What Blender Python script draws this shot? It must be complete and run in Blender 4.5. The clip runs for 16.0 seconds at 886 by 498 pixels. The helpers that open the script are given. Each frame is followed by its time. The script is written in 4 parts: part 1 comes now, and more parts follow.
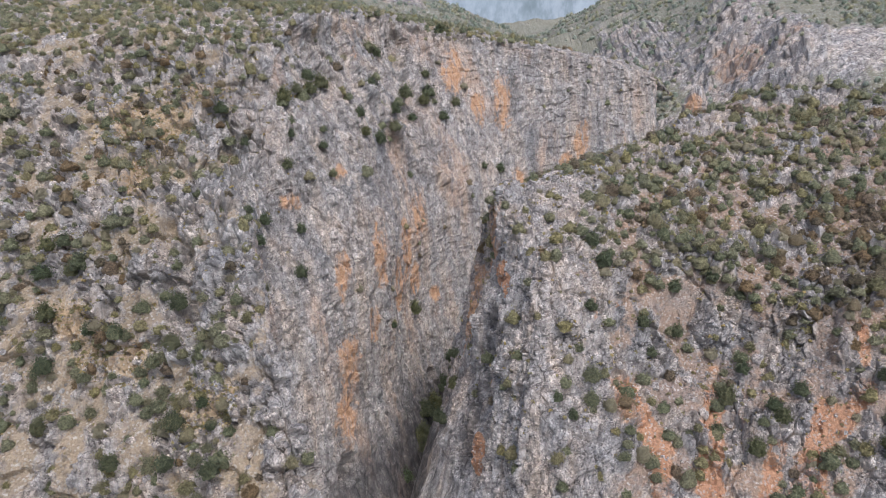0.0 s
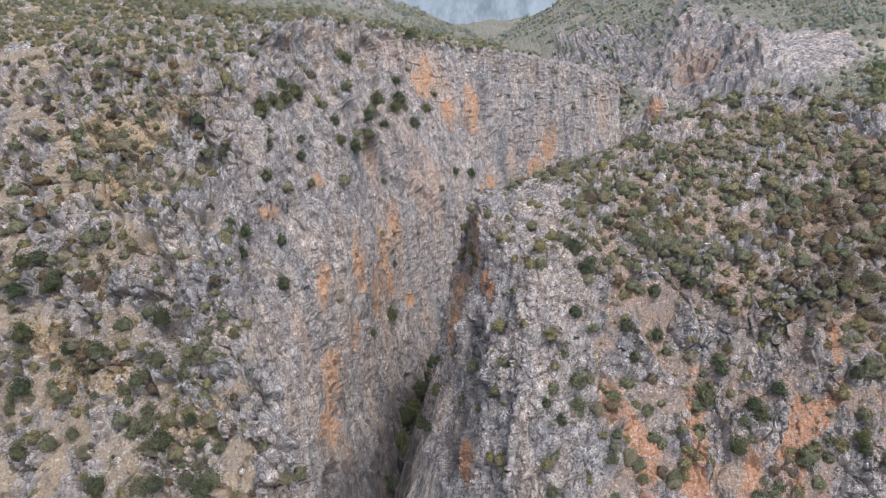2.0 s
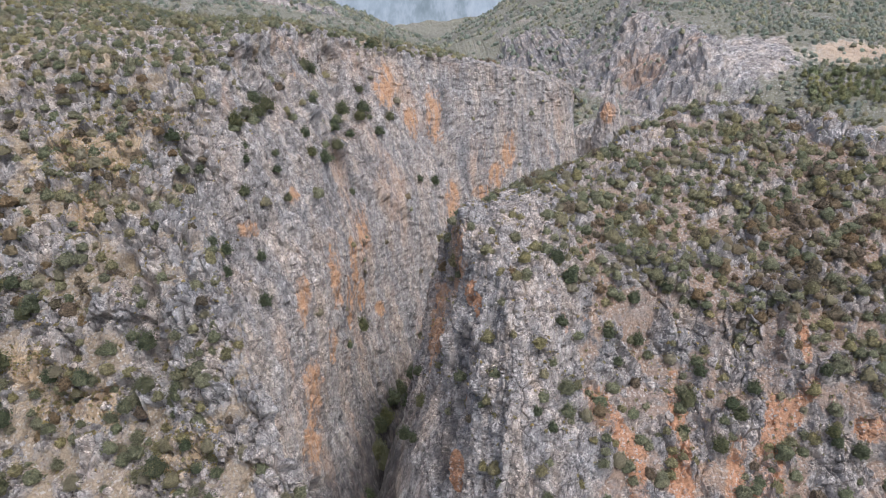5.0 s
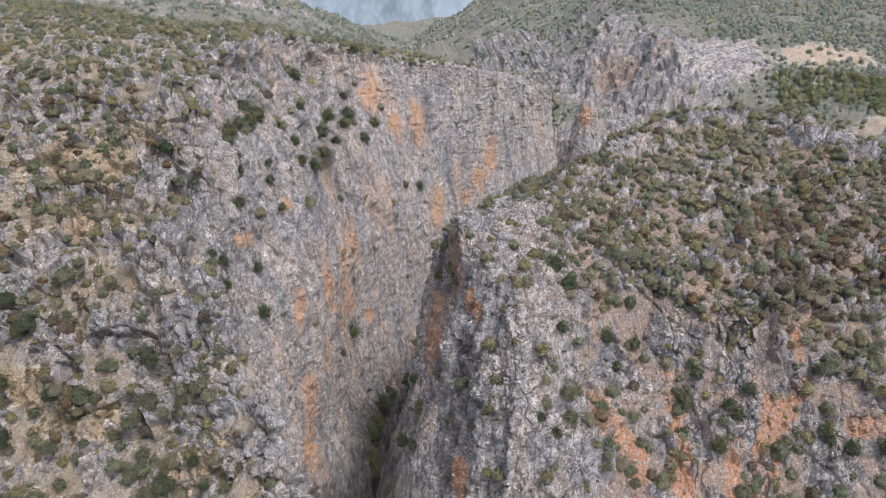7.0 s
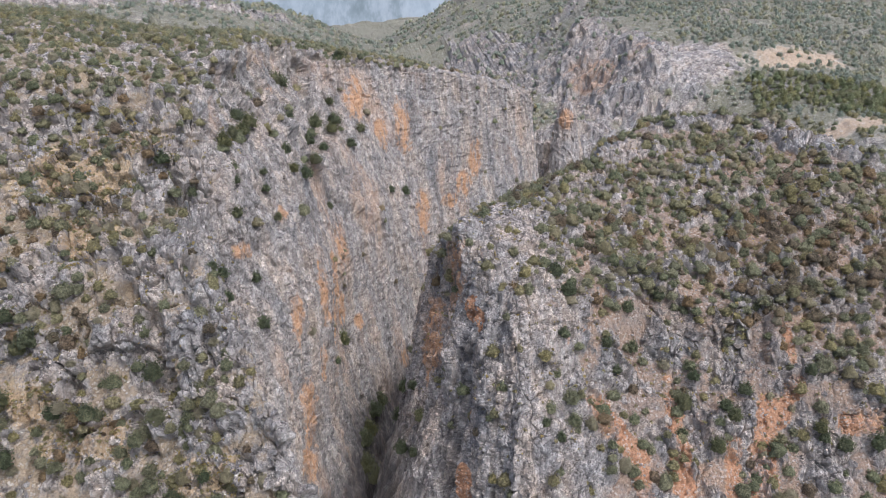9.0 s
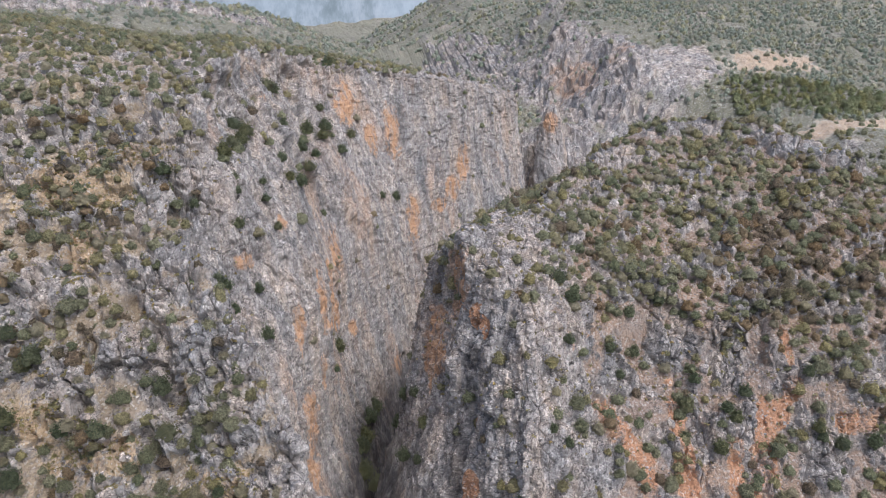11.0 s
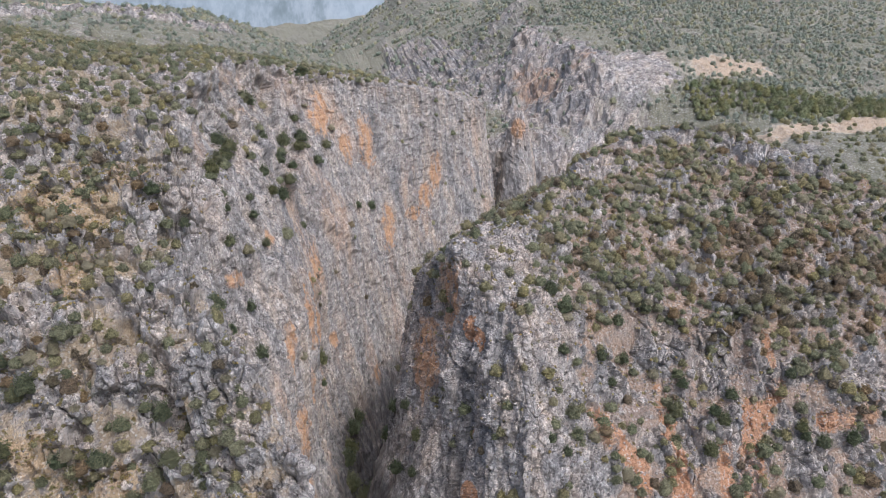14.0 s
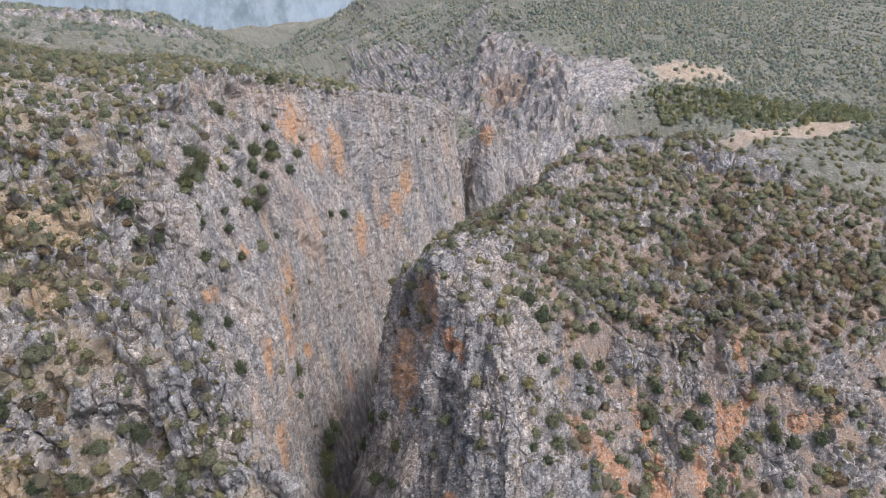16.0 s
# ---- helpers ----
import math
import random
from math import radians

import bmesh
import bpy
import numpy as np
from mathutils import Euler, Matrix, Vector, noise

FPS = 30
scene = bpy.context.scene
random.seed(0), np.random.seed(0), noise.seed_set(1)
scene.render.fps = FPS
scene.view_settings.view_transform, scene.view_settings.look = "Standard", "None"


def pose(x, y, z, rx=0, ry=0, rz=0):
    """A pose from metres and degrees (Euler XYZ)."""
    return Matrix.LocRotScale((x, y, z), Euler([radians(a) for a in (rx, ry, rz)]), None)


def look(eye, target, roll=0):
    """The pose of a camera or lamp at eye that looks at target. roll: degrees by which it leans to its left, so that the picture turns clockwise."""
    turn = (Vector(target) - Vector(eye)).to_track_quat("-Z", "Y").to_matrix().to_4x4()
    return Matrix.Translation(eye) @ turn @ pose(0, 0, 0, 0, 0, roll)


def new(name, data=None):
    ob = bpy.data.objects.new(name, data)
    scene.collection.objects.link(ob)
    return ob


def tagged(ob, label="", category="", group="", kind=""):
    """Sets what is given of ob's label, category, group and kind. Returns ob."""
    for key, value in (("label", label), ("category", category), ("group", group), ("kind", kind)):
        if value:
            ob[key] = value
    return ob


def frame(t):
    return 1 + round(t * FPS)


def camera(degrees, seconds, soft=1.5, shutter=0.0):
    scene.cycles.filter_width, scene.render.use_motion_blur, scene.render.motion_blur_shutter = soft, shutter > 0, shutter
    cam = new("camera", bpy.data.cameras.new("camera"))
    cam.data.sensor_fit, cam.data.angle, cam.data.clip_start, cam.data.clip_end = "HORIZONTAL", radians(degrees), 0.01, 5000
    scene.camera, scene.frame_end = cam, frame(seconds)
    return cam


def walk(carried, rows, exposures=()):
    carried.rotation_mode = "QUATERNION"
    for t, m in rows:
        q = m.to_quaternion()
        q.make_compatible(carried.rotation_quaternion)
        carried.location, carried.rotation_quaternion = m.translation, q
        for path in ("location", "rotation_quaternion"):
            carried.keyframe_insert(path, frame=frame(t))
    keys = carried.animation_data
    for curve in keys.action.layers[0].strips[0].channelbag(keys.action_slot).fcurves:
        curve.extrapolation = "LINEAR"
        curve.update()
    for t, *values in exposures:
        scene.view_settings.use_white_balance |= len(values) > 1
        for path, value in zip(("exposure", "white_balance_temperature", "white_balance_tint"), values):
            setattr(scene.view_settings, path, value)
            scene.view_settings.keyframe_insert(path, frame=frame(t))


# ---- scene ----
cam = camera(64.4, 16.0, soft=0.8)
METRES, EYE, TILT, LEAN, TURN = 50.0, 150.0, -17.3, 0.0, 0.0
STOPS, KELVIN, TINT = 0.5, 5480.0, 10.5
ROWS = [
    (0.0, 0.0, 0.0, 0.0, 0.0, 0.0, -0.0),
    (0.5, -0.0268, -0.0048, 0.0099, -0.91, 0.0, 0.26),
    (1.0, -0.0538, -0.0093, 0.0204, -1.74, -0.01, 0.52),
    (1.5, -0.0821, -0.0138, 0.03, -2.59, -0.01, 0.77),
    (2.0, -0.1102, -0.0178, 0.0402, -3.42, -0.03, 1.01),
    (2.5, -0.1396, -0.0213, 0.0504, -4.26, -0.05, 1.25),
    (3.0, -0.1697, -0.0244, 0.0606, -5.09, -0.07, 1.49),
    (3.5, -0.2006, -0.027, 0.0712, -5.92, -0.1, 1.73),
    (4.0, -0.2324, -0.0291, 0.0816, -6.75, -0.13, 1.97),
    (6.5, -0.3949, -0.0295, 0.1353, -10.12, -0.3, 3.07),
    (7.0, -0.4285, -0.0284, 0.1467, -10.78, -0.34, 3.28),
    (7.5, -0.4624, -0.0266, 0.1582, -11.45, -0.39, 3.5),
    (8.0, -0.4965, -0.0246, 0.17, -12.12, -0.43, 3.71),
    (8.5, -0.5299, -0.022, 0.1817, -12.73, -0.48, 3.9),
    (9.0, -0.5633, -0.0192, 0.1935, -13.3, -0.54, 4.08),
    (11.5, -0.725, 0.0015, 0.2537, -16.02, -0.76, 4.93),
    (12.0, -0.7555, 0.0066, 0.2665, -16.6, -0.82, 5.12),
    (12.5, -0.7846, 0.0114, 0.2791, -17.19, -0.88, 5.29),
    (13.0, -0.8122, 0.016, 0.2924, -17.84, -0.94, 5.46),
    (13.5, -0.8378, 0.0201, 0.3056, -18.54, -0.98, 5.65),
    (14.0, -0.8621, 0.0239, 0.3191, -19.26, -1.04, 5.84),
    (14.5, -0.8824, 0.0269, 0.3328, -19.93, -1.09, 6.04),
    (15.0, -0.896, 0.0283, 0.3454, -20.71, -1.13, 6.21),
    (15.5, -0.9067, 0.0293, 0.3576, -21.42, -1.16, 6.37),
    (16.0, -0.9153, 0.0296, 0.37, -22.11, -1.2, 6.56),
]
walk(cam, [(t, pose(0, 0, EYE, TILT, LEAN, TURN) @ pose(METRES * x, METRES * y, METRES * z, 90 + pitch, roll, yaw)) for t, x, y, z, yaw, pitch, roll in ROWS], [(0.0, STOPS, KELVIN, TINT)])

# ---- light ----
world = bpy.data.worlds.new("overcast_sky")
scene.world = world
world.use_nodes = True
wn = world.node_tree
wn.nodes.clear()
sky = wn.nodes.new("ShaderNodeTexSky")
sky.sky_type, sky.sun_disc = "NISHITA", False
sky.sun_elevation, sky.sun_rotation = radians(60), radians(159)
sky.air_density, sky.dust_density, sky.ozone_density = 1.0, 6.0, 1.0
wb = wn.nodes.new("ShaderNodeBackground")
wb.inputs["Strength"].default_value = 0.14
wo = wn.nodes.new("ShaderNodeOutputWorld")
wn.links.new(sky.outputs[0], wb.inputs[0])
wn.links.new(wb.outputs[0], wo.inputs[0])

lamp = bpy.data.lights.new("sun", "SUN")
lamp.energy, lamp.angle, lamp.color = 1.35, radians(32), (1.0, 0.95, 0.88)
sun = new("sun", lamp)
SUN_FROM = Vector((0.2, -0.52, 1.0))
sun.matrix_world = look(SUN_FROM * 300, (0, 0, 0))


# ---- noise in numpy ----
_rs = np.random.RandomState(7)
_perm = _rs.permutation(512).astype(np.int64)
_perm = np.concatenate([_perm, _perm, _perm])
_grad = _rs.normal(size=(512, 3))
_grad /= np.linalg.norm(_grad, axis=1)[:, None]
_cell = _rs.rand(512, 4)


def hash3(i, j, k):
    return _perm[_perm[_perm[i & 511] + (j & 511)] + (k & 511)]


def perlin(p):
    b = np.floor(p).astype(np.int64)
    f = p - b
    w = f * f * f * (f * (f * 6 - 15) + 10)
    out = np.zeros(len(p))
    for dx in (0, 1):
        for dy in (0, 1):
            for dz in (0, 1):
                g = _grad[hash3(b[:, 0] + dx, b[:, 1] + dy, b[:, 2] + dz)]
                dot = g[:, 0] * (f[:, 0] - dx) + g[:, 1] * (f[:, 1] - dy) + g[:, 2] * (f[:, 2] - dz)
                wx = w[:, 0] if dx else 1 - w[:, 0]
                wy = w[:, 1] if dy else 1 - w[:, 1]
                wz = w[:, 2] if dz else 1 - w[:, 2]
                out += dot * wx * wy * wz
    return out * 1.6


def fbm(p, octaves=4, gain=0.5, ridged=False):
    out, amp, total = np.zeros(len(p)), 1.0, 0.0
    for o in range(octaves):
        n = perlin(p * 2.03 ** o + o * 17.3)
        out += amp * ((1 - 2 * np.abs(n)) if ridged else n)
        total += amp
        amp *= gain
    return out / total


def step(a, b, x):
    t = np.clip((x - a) / (b - a), 0, 1)
    return t * t * (3 - 2 * t)


def blocks(p, tilt=0.0):
    """Cellular noise: the nearest cell's random height with a random slant across the cell, and the gap to the second cell (0 in a crack)."""
    b = np.floor(p - 0.5).astype(np.int64)
    d1 = np.full(len(p), 9.0)
    d2 = np.full(len(p), 9.0)
    h = np.zeros(len(p))
    for dx in (0, 1):
        for dy in (0, 1):
            for dz in (0, 1):
                c = b + (dx, dy, dz)
                k = hash3(c[:, 0], c[:, 1], c[:, 2])
                r = _cell[k]
                v = p - c - 0.15 - 0.7 * r[:, :3]
                d = np.sqrt((v * v).sum(1))
                first = d < d1
                d2 = np.where(first, d1, np.minimum(d2, d))
                h = np.where(first, r[:, 3] + tilt * (_grad[k] * v).sum(1), h)
                d1 = np.where(first, d, d1)
    gap = d2 - d1
    return 0.4 + (h - 0.4) * step(0.0, 0.06, gap), gap


# ---- materials ----
def nodes_of(name):
    m = bpy.data.materials.new(name)
    m.use_nodes = True
    nt = m.node_tree
    return m, nt, nt.nodes["Principled BSDF"]


def add(nt, kind, **sets):
    n = nt.nodes.new(kind)
    for k, v in sets.items():
        n.inputs[k.replace("_", " ")].default_value = v
    return n


def ramp(nt, source, stops):
    r = nt.nodes.new("ShaderNodeValToRGB")
    e = r.color_ramp.elements
    while len(e) < len(stops):
        e.new(0.5)
    for q, (at, col) in zip(e, stops):
        q.position, q.color = at, (*col, 1) if len(col) == 3 else col
    nt.links.new(source, r.inputs[0])
    return r.outputs[0]


def mix(nt, fac, a, b, kind="MIX"):
    n = nt.nodes.new("ShaderNodeMix")
    n.data_type, n.blend_type = "RGBA", kind
    for sock, v in ((n.inputs[0], fac), (n.inputs[6], a), (n.inputs[7], b)):
        if isinstance(v, (int, float)):
            sock.default_value = v
        elif isinstance(v, tuple):
            sock.default_value = (*v, 1)
        else:
            nt.links.new(v, sock)
    return n.outputs[2]


def math_node(nt, op, a, b=0.0, clamp=False):
    n = nt.nodes.new("ShaderNodeMath")
    n.operation, n.use_clamp = op, clamp
    for sock, v in ((n.inputs[0], a), (n.inputs[1], b)):
        if isinstance(v, (int, float)):
            sock.default_value = v
        else:
            nt.links.new(v, sock)
    return n.outputs[0]


def noise_tex(nt, coords, scale, detail=6.0, rough=0.6):
    n = add(nt, "ShaderNodeTexNoise", Scale=scale, Detail=detail, Roughness=rough)
    nt.links.new(coords, n.inputs["Vector"])
    return n.outputs[0]


def terrain_material(name, fine=1.0, earth=((0.235, 0.187, 0.138), (0.4, 0.305, 0.19), (0.3, 0.19, 0.11), (0.27, 0.118, 0.06)), pale=1.0):
    """Grey karst limestone with soil, orange stain and a dark tone where the sheet's cover says so."""
    m, nt, bsdf = nodes_of(name)
    pos = nt.nodes.new("ShaderNodeNewGeometry").outputs["Position"]
    att = nt.nodes.new("ShaderNodeAttribute")
    att.attribute_name = "cover"
    sep = nt.nodes.new("ShaderNodeSeparateColor")
    nt.links.new(att.outputs["Color"], sep.inputs[0])
    tall = nt.nodes.new("ShaderNodeMapping")
    tall.inputs["Scale"].default_value = (1, 1, 0.22)
    nt.links.new(pos, tall.inputs[0])
    big = noise_tex(nt, pos, 0.06, 5)
    mid = noise_tex(nt, pos, 0.45 * fine, 6, 0.65)
    small = noise_tex(nt, pos, 2.2 * fine, 6, 0.7)
    streak = noise_tex(nt, tall.outputs[0], 0.5 * fine, 6, 0.65)
    long = nt.nodes.new("ShaderNodeMapping")
    long.inputs["Scale"].default_value = (1, 1, 0.07)
    nt.links.new(pos, long.inputs[0])
    bands = noise_tex(nt, long.outputs[0], 0.2 * fine, 5, 0.6)
    chips = nt.nodes.new("ShaderNodeTexVoronoi")
    chips.inputs["Scale"].default_value = 0.95 * fine
    squat = nt.nodes.new("ShaderNodeMapping")
    squat.inputs["Scale"].default_value = (1, 1, 0.5)
    nt.links.new(pos, squat.inputs[0])
    nt.links.new(squat.outputs[0], chips.inputs["Vector"])
    chip = nt.nodes.new("ShaderNodeSeparateColor")
    nt.links.new(chips.outputs["Color"], chip.inputs[0])
    grains = nt.nodes.new("ShaderNodeTexVoronoi")
    grains.inputs["Scale"].default_value = 2.5 * fine
    nt.links.new(pos, grains.inputs["Vector"])
    speck = nt.nodes.new("ShaderNodeSeparateColor")
    nt.links.new(grains.outputs["Color"], speck.inputs[0])
    grey = ramp(nt, mid, [(0.34, (0.18, 0.162, 0.143)), (0.48, (0.372, 0.338, 0.295)), (0.62, (0.575, 0.533, 0.475))])
    warm = ramp(nt, big, [(0.32, (0.335, 0.322, 0.3)), (0.65, (0.46, 0.37, 0.285))])
    rock = mix(nt, 0.4, grey, warm)
    # sheer faces are washed smooth, open crags are splintered
    lie = nt.nodes.new("ShaderNodeSeparateXYZ")
    nt.links.new(nt.nodes.new("ShaderNodeNewGeometry").outputs["Normal"], lie.inputs[0])
    broken = math_node(nt, "ADD", math_node(nt, "MULTIPLY", math_node(nt, "SUBTRACT", lie.outputs[2], 0.15), 1.7, True), 0.1, True)
    rock = mix(nt, math_node(nt, "MULTIPLY", broken, 0.55), rock, ramp(nt, chip.outputs[0], [(0.0, (0.5, 0.49, 0.49)), (0.55, (1, 1, 1)), (1.0, (1.25, 1.24, 1.22))]), "MULTIPLY")
    rock = mix(nt, math_node(nt, "ADD", math_node(nt, "MULTIPLY", broken, 0.5), 0.1), rock, ramp(nt, speck.outputs[0], [(0.0, (0.45, 0.44, 0.44)), (0.4, (1, 1, 1)), (1.0, (1.3, 1.29, 1.27))]), "MULTIPLY")
    rock = mix(nt, math_node(nt, "ADD", math_node(nt, "MULTIPLY", broken, 0.35), 0.4), rock, ramp(nt, small, [(0.37, (0.48, 0.46, 0.45)), (0.5, (1.0, 1.0, 1.0)), (0.63, (1.25, 1.23, 1.2))]), "MULTIPLY")
    rock = mix(nt, 0.5, rock, ramp(nt, streak, [(0.36, (0.55, 0.55, 0.57)), (0.52, (1, 1, 1))]), "MULTIPLY")
    lichen = noise_tex(nt, pos, 0.95 * fine, 9, 0.75)
    rock = mix(nt, math_node(nt, "ADD", math_node(nt, "MULTIPLY", broken, 0.35), 0.15), rock, ramp(nt, lichen, [(0.43, (0.42, 0.42, 0.44)), (0.52, (1, 1, 1))]), "MULTIPLY")
    warp = nt.nodes.new("ShaderNodeVectorMath")
    warp.operation = "ADD"
    nt.links.new(tall.outputs[0], warp.inputs[0])
    wnoise = add(nt, "ShaderNodeTexNoise", Scale=0.9 * fine, Detail=4.0)
    nt.links.new(pos, wnoise.inputs["Vector"])
    nt.links.new(wnoise.outputs["Color"], warp.inputs[1])
    seams = []
    for size in (0.7, 1.9):
        crack = nt.nodes.new("ShaderNodeTexVoronoi")
        crack.feature = "DISTANCE_TO_EDGE"
        crack.inputs["Scale"].default_value = size * fine
        nt.links.new(warp.outputs[0], crack.inputs["Vector"])
        seams.append(crack.outputs[0])
        rock = mix(nt, math_node(nt, "ADD", math_node(nt, "MULTIPLY", broken, 0.6), 0.12), rock, ramp(nt, crack.outputs[0], [(0.0, (0.25, 0.24, 0.24)), (0.07, (1, 1, 1)), (0.5, (1.08, 1.08, 1.07))]), "MULTIPLY")
    lines = ramp(nt, seams[0], [(0.0, (0,) * 3), (0.1, (1,) * 3)])
    rock = mix(nt, 0.75, rock, ramp(nt, bands, [(0.36, (0.62, 0.635, 0.655)), (0.48, (1.0, 1.0, 1.0)), (0.62, (1.22, 1.12, 1.0))]), "MULTIPLY")
    # pale above 1 paints distance haze into the rock colour
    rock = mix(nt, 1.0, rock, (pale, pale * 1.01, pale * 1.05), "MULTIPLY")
    orange = ramp(nt, small, [(0.36, (0.36, 0.195, 0.105)), (0.64, (0.56, 0.35, 0.2))])
    gate = math_node(nt, "MULTIPLY", sep.outputs[1], ramp(nt, streak, [(0.36, (0.0,) * 3), (0.54, (0.95,) * 3)]), True)
    rock = mix(nt, gate, rock, orange)
    # dark tone: water streaks, mottling and painted gorge shade
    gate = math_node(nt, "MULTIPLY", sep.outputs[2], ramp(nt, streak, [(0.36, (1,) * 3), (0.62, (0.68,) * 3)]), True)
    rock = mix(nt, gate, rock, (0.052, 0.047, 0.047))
    tone = ramp(nt, att.outputs["Alpha"], [(0.0, earth[0]), (0.32, earth[1]), (0.6, earth[2]), (1.0, earth[3])])
    soil = mix(nt, 0.8, tone, ramp(nt, small, [(0.3, (0.5, 0.5, 0.5)), (0.5, (1, 1, 1)), (0.72, (1.35, 1.38, 1.4))]), "MULTIPLY")
    soil = mix(nt, ramp(nt, speck.outputs[1], [(0.8, (0,) * 3), (0.86, (0.5,) * 3)]), soil, grey)
    gate = math_node(nt, "SUBTRACT", math_node(nt, "ADD", sep.outputs[0], math_node(nt, "MULTIPLY", math_node(nt, "ADD", mid, small), 0.5)), 0.86)
    gate = math_node(nt, "MULTIPLY", gate, 4.5, True)
    col = mix(nt, gate, rock, soil)
    nt.links.new(col, bsdf.inputs["Base Color"])
    bsdf.inputs["Roughness"].default_value = 0.92
    bsdf.inputs["Specular IOR Level"].default_value = 0.2
    height = math_node(nt, "ADD", math_node(nt, "MULTIPLY", small, 0.5), math_node(nt, "MULTIPLY", lines, 0.18))
    height = math_node(nt, "ADD", height, math_node(nt, "MULTIPLY", mid, 0.7))
    height = math_node(nt, "ADD", height, math_node(nt, "MULTIPLY", chip.outputs[1], 0.25))
    bump = add(nt, "ShaderNodeBump", Distance=0.8 / fine)
    nt.links.new(math_node(nt, "ADD", math_node(nt, "MULTIPLY", broken, 0.5), 0.4), bump.inputs["Strength"])
    nt.links.new(height, bump.inputs["Height"])
    nt.links.new(bump.outputs[0], bsdf.inputs["Normal"])
    return m


def leaf_material(name, dark, light, dry):
    m, nt, bsdf = nodes_of(name)
    geo = nt.nodes.new("ShaderNodeNewGeometry")
    info = nt.nodes.new("ShaderNodeObjectInfo")
    att = nt.nodes.new("ShaderNodeAttribute")
    att.attribute_name = "tone"
    tone = math_node(nt, "FRACT", math_node(nt, "ADD", att.outputs["Fac"], info.outputs["Random"]))
    mottle = noise_tex(nt, geo.outputs["Position"], 2.6, 6, 0.8)
    spray = math_node(nt, "MULTIPLY", math_node(nt, "SUBTRACT", mottle, 0.42), 5.5, True)
    spray = math_node(nt, "ADD", math_node(nt, "MULTIPLY", spray, 0.75), math_node(nt, "MULTIPLY", geo.outputs["Random Per Island"], 0.25))
    leaf = mix(nt, spray, dark, light)
    shade = ramp(nt, tone, [(0.0, (0.78, 0.86, 0.78)), (0.5, (1, 1, 1)), (0.8, (1.2, 1.08, 0.8)), (1.0, (1.1, 1.0, 0.9))])
    leaf = mix(nt, 1.0, leaf, shade, "MULTIPLY")
    leaf = mix(nt, ramp(nt, tone, [(0.8, (0,) * 3), (0.96, (0.7,) * 3)]), leaf, dry)
    nt.links.new(leaf, bsdf.inputs["Base Color"])
    bsdf.inputs["Roughness"].default_value = 0.65
    bsdf.inputs["Specular IOR Level"].default_value = 0.3
    thin = nt.nodes.new("ShaderNodeBsdfTranslucent")
    nt.links.new(leaf, thin.inputs[0])
    both = nt.nodes.new("ShaderNodeMixShader")
    both.inputs[0].default_value = 0.15
    bump = add(nt, "ShaderNodeBump", Strength=1.0, Distance=0.7)
    nt.links.new(mottle, bump.inputs["Height"])
    nt.links.new(bump.outputs[0], bsdf.inputs["Normal"])
    nt.links.new(bsdf.outputs[0], both.inputs[1])
    nt.links.new(thin.outputs[0], both.inputs[2])
    nt.links.new(both.outputs[0], nt.nodes["Material Output"].inputs[0])
    return m


def plain_material(name, a, b, scale, rough=0.9):
    m, nt, bsdf = nodes_of(name)
    pos = nt.nodes.new("ShaderNodeNewGeometry").outputs["Position"]
    nt.links.new(ramp(nt, noise_tex(nt, pos, scale), [(0.3, a), (0.7, b)]), bsdf.inputs["Base Color"])
    bsdf.inputs["Roughness"].default_value = rough
    return m


ROCK = terrain_material("karst_limestone")
# far limestone lightened and cooled, haze painted into its colour
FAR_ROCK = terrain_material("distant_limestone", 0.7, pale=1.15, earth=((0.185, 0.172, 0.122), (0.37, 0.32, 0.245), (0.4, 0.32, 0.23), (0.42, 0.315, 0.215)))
SPUR_ROCK = terrain_material("spur_limestone", 1.0, ((0.25, 0.187, 0.145), (0.31, 0.22, 0.155), (0.36, 0.225, 0.14), (0.38, 0.208, 0.118)))
BOULDER = terrain_material("loose_limestone", 1.3)
MAQUIS = leaf_material("maquis_leaves", (0.1, 0.097, 0.054), (0.36, 0.336, 0.195), (0.3, 0.26, 0.175))
RUSSET = leaf_material("russet_scrub_leaves", (0.07, 0.05, 0.033), (0.31, 0.23, 0.145), (0.26, 0.21, 0.12))
OAK = leaf_material("evergreen_oak_leaves", (0.045, 0.052, 0.028), (0.21, 0.22, 0.115), (0.18, 0.175, 0.095))
PINE = leaf_material("pine_needles", (0.12, 0.125, 0.06), (0.4, 0.4, 0.205), (0.27, 0.25, 0.14))
# leaf colours lightened and greyed to paint in distance haze
HAZED = leaf_material("hazed_woodland_leaves", (0.14, 0.15, 0.115), (0.35, 0.355, 0.27), (0.32, 0.29, 0.22))
BARK = plain_material("bark", (0.05, 0.04, 0.03), (0.16, 0.13, 0.1), 3.0)


# ---- landforms ----
def mesh_object(name, verts, faces, material, smooth=False):
    me = bpy.data.meshes.new(name)
    k = faces.shape[1]
    me.vertices.add(len(verts))
    me.vertices.foreach_set("co", np.ascontiguousarray(verts, dtype=np.float32).ravel())
    me.loops.add(faces.size)
    me.loops.foreach_set("vertex_index", faces.astype(np.int32).ravel())
    me.polygons.add(len(faces))
    me.polygons.foreach_set("loop_start", np.arange(0, faces.size, k, dtype=np.int32))
    me.polygons.foreach_set("use_smooth", np.full(len(faces), smooth))
    me.update(calc_edges=True)
    me.materials.append(material)
    return new(name, me)


def grid_faces(nv, nu):
    a = np.arange(nv * nu).reshape(nv, nu)
    return np.stack([a[:-1, :-1], a[:-1, 1:], a[1:, 1:], a[1:, :-1]], -1).reshape(-1, 4)


